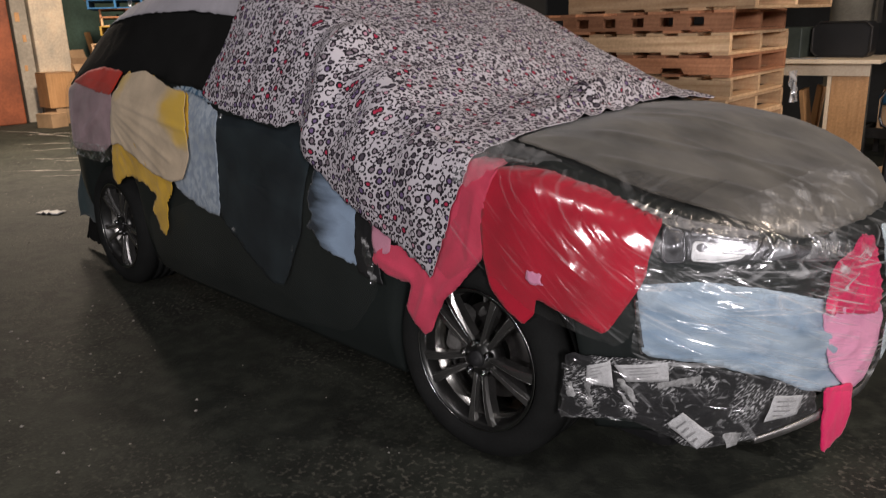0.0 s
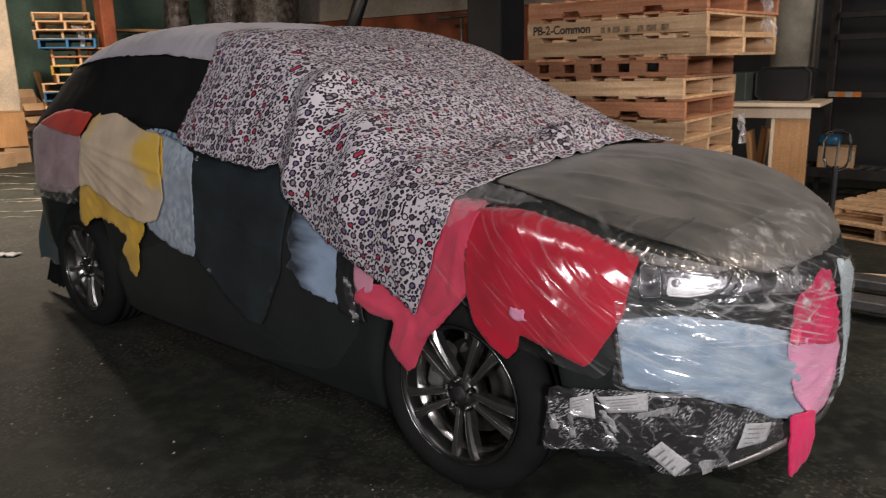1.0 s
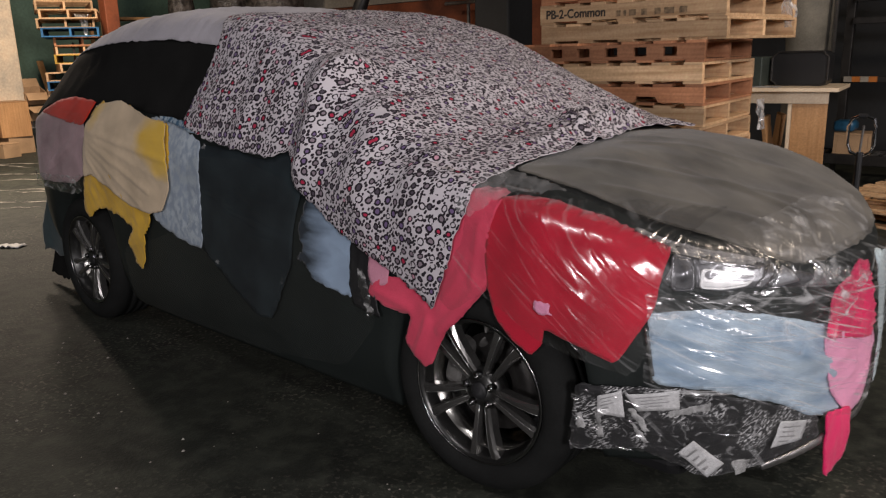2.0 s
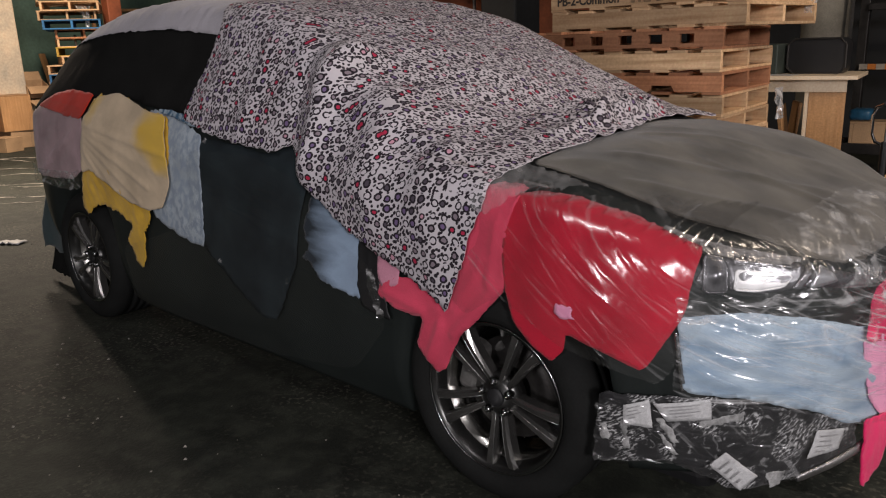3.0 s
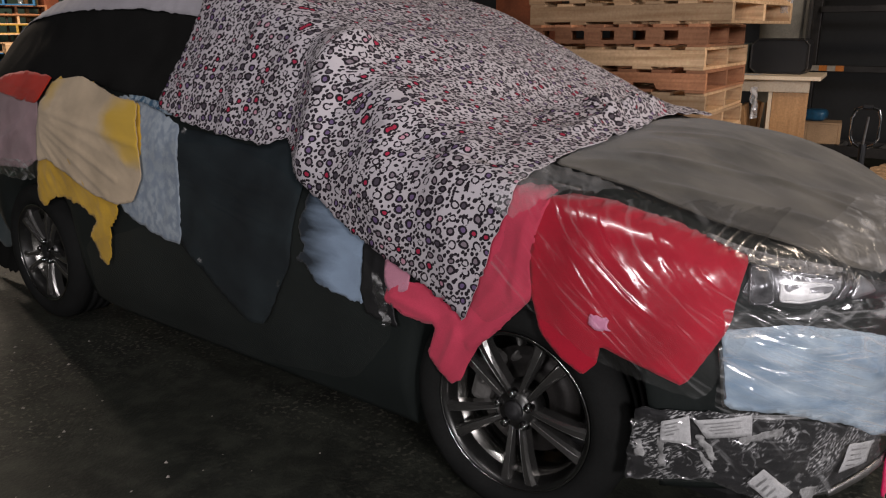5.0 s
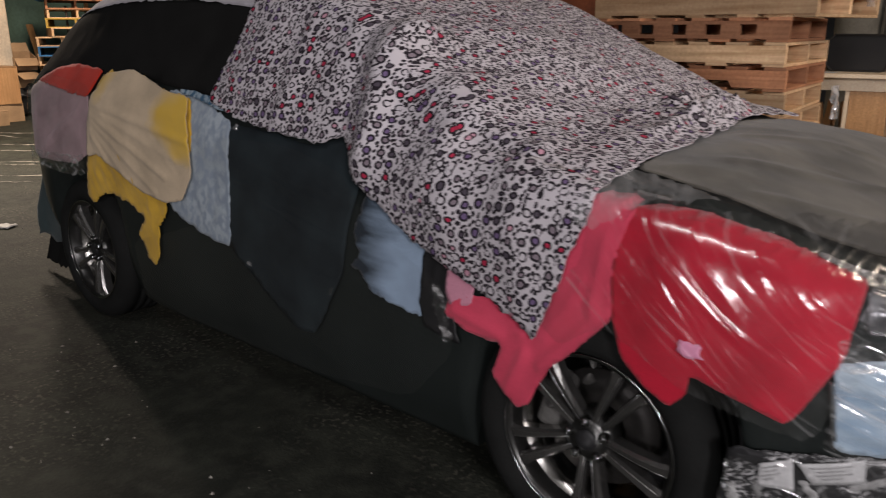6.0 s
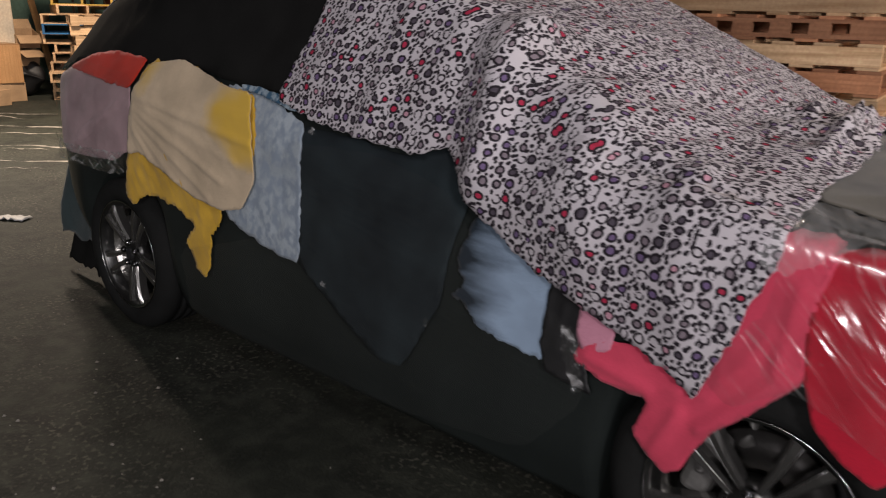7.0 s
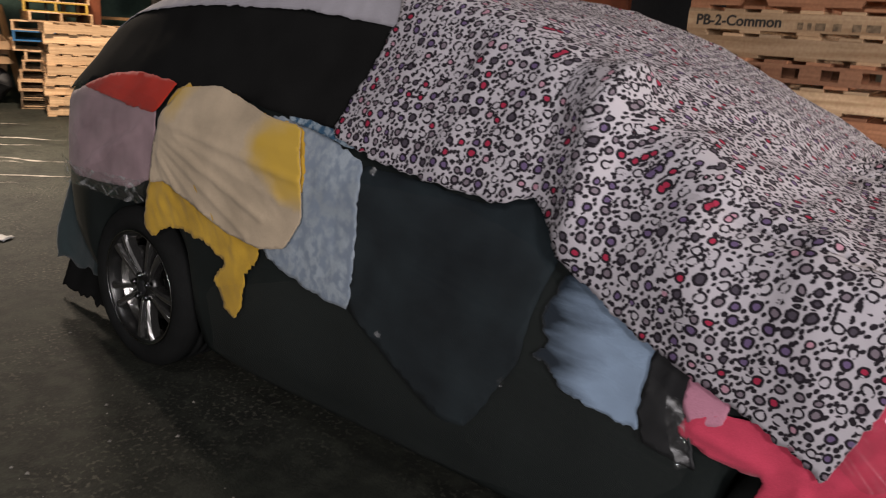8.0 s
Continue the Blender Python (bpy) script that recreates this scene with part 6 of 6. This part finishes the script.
part("grip", tube_bm([(-0.022, 0.02, 1.0), (0.022, 0.02, 1.0)], 0.014, 10), M["black_plastic"], jack, "black grip on the loop")
part("release_lever", tube_bm([(0.0, 0.015, 0.80), (0.012, 0.0, 0.95)], 0.006, 8), M["steel"], jack, "steel release lever")
part("fork", box_bm(1.1, 0.16, 0.06, (0.5, -0.2, 0.09), 0.01), M["steel"], jack)
part("fork", box_bm(1.1, 0.16, 0.06, (0.5, 0.25, 0.09), 0.01), M["steel"], jack)
part("steer_wheel", lathe_bm([(0.0, -0.03), (0.09, -0.03), (0.1, -0.02), (0.1, 0.02), (0.09, 0.03), (0.0, 0.03)], 24), M["rubber"], jack).location.z = 0.1
loose = pallet(M["pallet"], pose(0.35, 5.35, 0, 0, 0, 76), "pale pine pallet lying flat on the floor", "pallets on the floor by the rack")
copy_thing(loose, pose(0.36, 5.37, PALLET_H, 0, 0, 79))
tagged(part("floor_plank", box_bm(1.6, 0.12, 0.04, (0, 0, 0.02), 0.004), M["laminate"]), "pale timber plank lying on the floor", "plank").matrix_basis = pose(1.05, 3.85, 0, 0, 0, 24)

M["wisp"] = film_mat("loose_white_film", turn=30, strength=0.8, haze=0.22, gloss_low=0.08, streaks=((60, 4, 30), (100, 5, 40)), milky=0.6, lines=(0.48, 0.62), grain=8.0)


def film_wisp(x, levels, seed):
    """Loose film caught on the pallets: (height, near side, far side) from the top down."""
    bm = bmesh.new()
    uv = bm.loops.layers.uv.new("UVMap")
    lv = np.array(levels)[::-1]
    rows, flat = [], {}
    for i, z in enumerate(np.linspace(levels[0][0], levels[-1][0], 22)):
        near_y, far_y = float(np.interp(z, lv[:, 0], lv[:, 1])), float(np.interp(z, lv[:, 0], lv[:, 2]))
        row = []
        for k in range(13):
            u = k / 12
            v = bm.verts.new((x + 0.04 * noise.noise(Vector((u * 5, z * 6, seed))) + 0.02 * noise.noise(Vector((u * 14, z * 17, seed))), near_y + (far_y - near_y) * u + 0.02 * noise.noise(Vector((z * 20, u, seed))), z))
            flat[v] = (u * 0.2, float(z))
            row.append(v)
        rows.append(row)
    for a, b in zip(rows, rows[1:]):
        for k in range(12):
            f = bm.faces.new((a[k], a[k + 1], b[k + 1], b[k]))
            for loop in f.loops:
                loop[uv].uv = flat[loop.vert]
    ob = part("loose_film", bm, M["wisp"], None, "wisp of crumpled clear film caught on the pallets", smooth=True)
    ob.visible_shadow = False
    return tagged(ob, category="plastic film", group="film caught on the pallets")


film_wisp(-0.33, [(1.78, 3.38, 3.64), (1.62, 3.46, 3.66), (1.50, 3.58, 3.68)], 1.0)
film_wisp(-0.44, [(1.05, 3.42, 3.53), (0.95, 3.46, 3.56), (0.85, 3.47, 3.57)], 4.0)
film_wisp(-11.5, [(2.16, 3.92, 4.16), (2.0, 4.02, 4.12), (1.80, 4.06, 4.11)], 8.0)

# ---- writing on the upper pallet ----
stamp = bpy.data.curves.new("pallet_stamp", "FONT")
stamp.body, stamp.size, stamp.extrude, stamp.offset = "PB-2-Common", 0.0765, 0.0006, 0.0020
ob = tagged(new("pallet_stamp", stamp), "dark stencilled pallet mark on the stringer", "stencil")
ob.data.materials.append(mat("black_stencil_ink", (0.03, 0.025, 0.02), 0.7))
ob.matrix_basis = STAMPED @ pose(-0.60, -PW / 2 - 0.001, 0.038, 90, 0, 0)
M["stamp"] = mat("faded_stencil_ink", (0.24, 0.16, 0.09), 0.8, vary=0.3, scale=40)
marks = empty("stencil_bars", STAMPED @ pose(-0.06, -PW / 2 - 0.001, 0.018), "faded stencilled bars on the pallet stringer", "stencil")
for k, (x, w) in enumerate(((0.0, 0.035), (0.05, 0.025), (0.085, 0.06), (0.17, 0.05), (0.26, 0.05), (0.32, 0.08), (0.42, 0.06))):
    part("bar", box_bm(w * 0.8, 0.0012, 0.036, (x + w / 2, 0, 0.03)), M["stamp"], marks)

# ---- litter ----


def reflection_streak(x0, y0, x1, y1, wide, seed):
    """A pale strip that draws a light reflection on the floor, with ragged edges, thinning out to its ends."""
    bm = bmesh.new()
    a, b = Vector((x0, y0, 0.004)), Vector((x1, y1, 0.004))
    across = (b - a).normalized().cross(Vector((0, 0, 1)))
    rows, steps = [], 60
    for k in range(steps + 1):
        u = k / steps
        fade = min(1.0, 4 * u, 4 * (1 - u))
        half = wide * fade * max(0.04, 0.45 + 0.9 * noise.noise(Vector((u * 9, seed, 0))) + 0.4 * noise.noise(Vector((u * 31, seed, 2))))
        mid = a.lerp(b, u) + across * 0.10 * noise.noise(Vector((u * 3.5, seed, 5)))
        rows.append((bm.verts.new(mid - across * half), bm.verts.new(mid + across * half)))
    for (p, q), (r, t) in zip(rows, rows[1:]):
        bm.faces.new((p, q, t, r))
    bmesh.ops.recalc_face_normals(bm, faces=bm.faces)
    tagged(part("floor_line", bm, M["line"]), "light reflection drawn as a pale streak on the asphalt", "floor marking", kind="structure")


for k, (x0, y0, x1, y1, wide) in enumerate(((-9.9, 1.6, -8.7, 2.7, 0.045), (-9.2, 1.5, -8.5, 2.3, 0.03), (-8.5, 1.1, -7.4, 2.1, 0.04), (-7.7, 0.75, -6.6, 1.8, 0.035), (-8.0, 1.35, -7.6, 1.7, 0.03), (-11.0, 2.0, -10.2, 2.9, 0.06), (-12.2, 1.9, -9.9, 2.4, 0.05), (-7.0, 0.9, -6.7, 1.25, 0.02))):
    reflection_streak(x0, y0, x1, y1, wide, 3.1 * k + 0.4)

trash = bmesh.new()
bmesh.ops.create_grid(trash, x_segments=8, y_segments=5, size=0.5)
for v in trash.verts:
    v.co = Vector((v.co.x * 0.22, v.co.y * 0.11, 0.008 + 0.03 * abs(noise.noise(v.co * 4))))
ob = tagged(part("crumpled_paper", trash, M["paper"], smooth=True), "crumpled white paper lying on the asphalt", "litter")
ob.matrix_basis = pose(-5.1, 0.36, 0, 0, 0, 30)
s = ob.modifiers.new("thickness", "SOLIDIFY")
s.thickness = 0.002
grit = []
gr = random.Random(11)
for k in range(900):
    x, y = gr.uniform(-9, 1.5), gr.uniform(-2.2, 1.4)
    if -0.05 < y and -3.6 < x < 0.9:
        continue
    r = gr.choice((0.003, 0.004, 0.005, 0.008))
    grit.append((x, y, r))
bm = bmesh.new()
for x, y, r in grit:
    vs = [bm.verts.new((x + r * gr.uniform(0.6, 1.4) * math.cos(a), y + r * gr.uniform(0.6, 1.4) * math.sin(a), 0.0005)) for a in (0, 1.6, 3.1, 4.6)]
    top = bm.verts.new((x, y, r * 0.9))
    for a, b in zip(vs, vs[1:] + vs[:1]):
        bm.faces.new((a, b, top))
tagged(part("grit", bm, mat("pale_grit", (0.25, 0.23, 0.20), 0.8)), "scattered pale grit on the asphalt", "grit", kind="stuff")
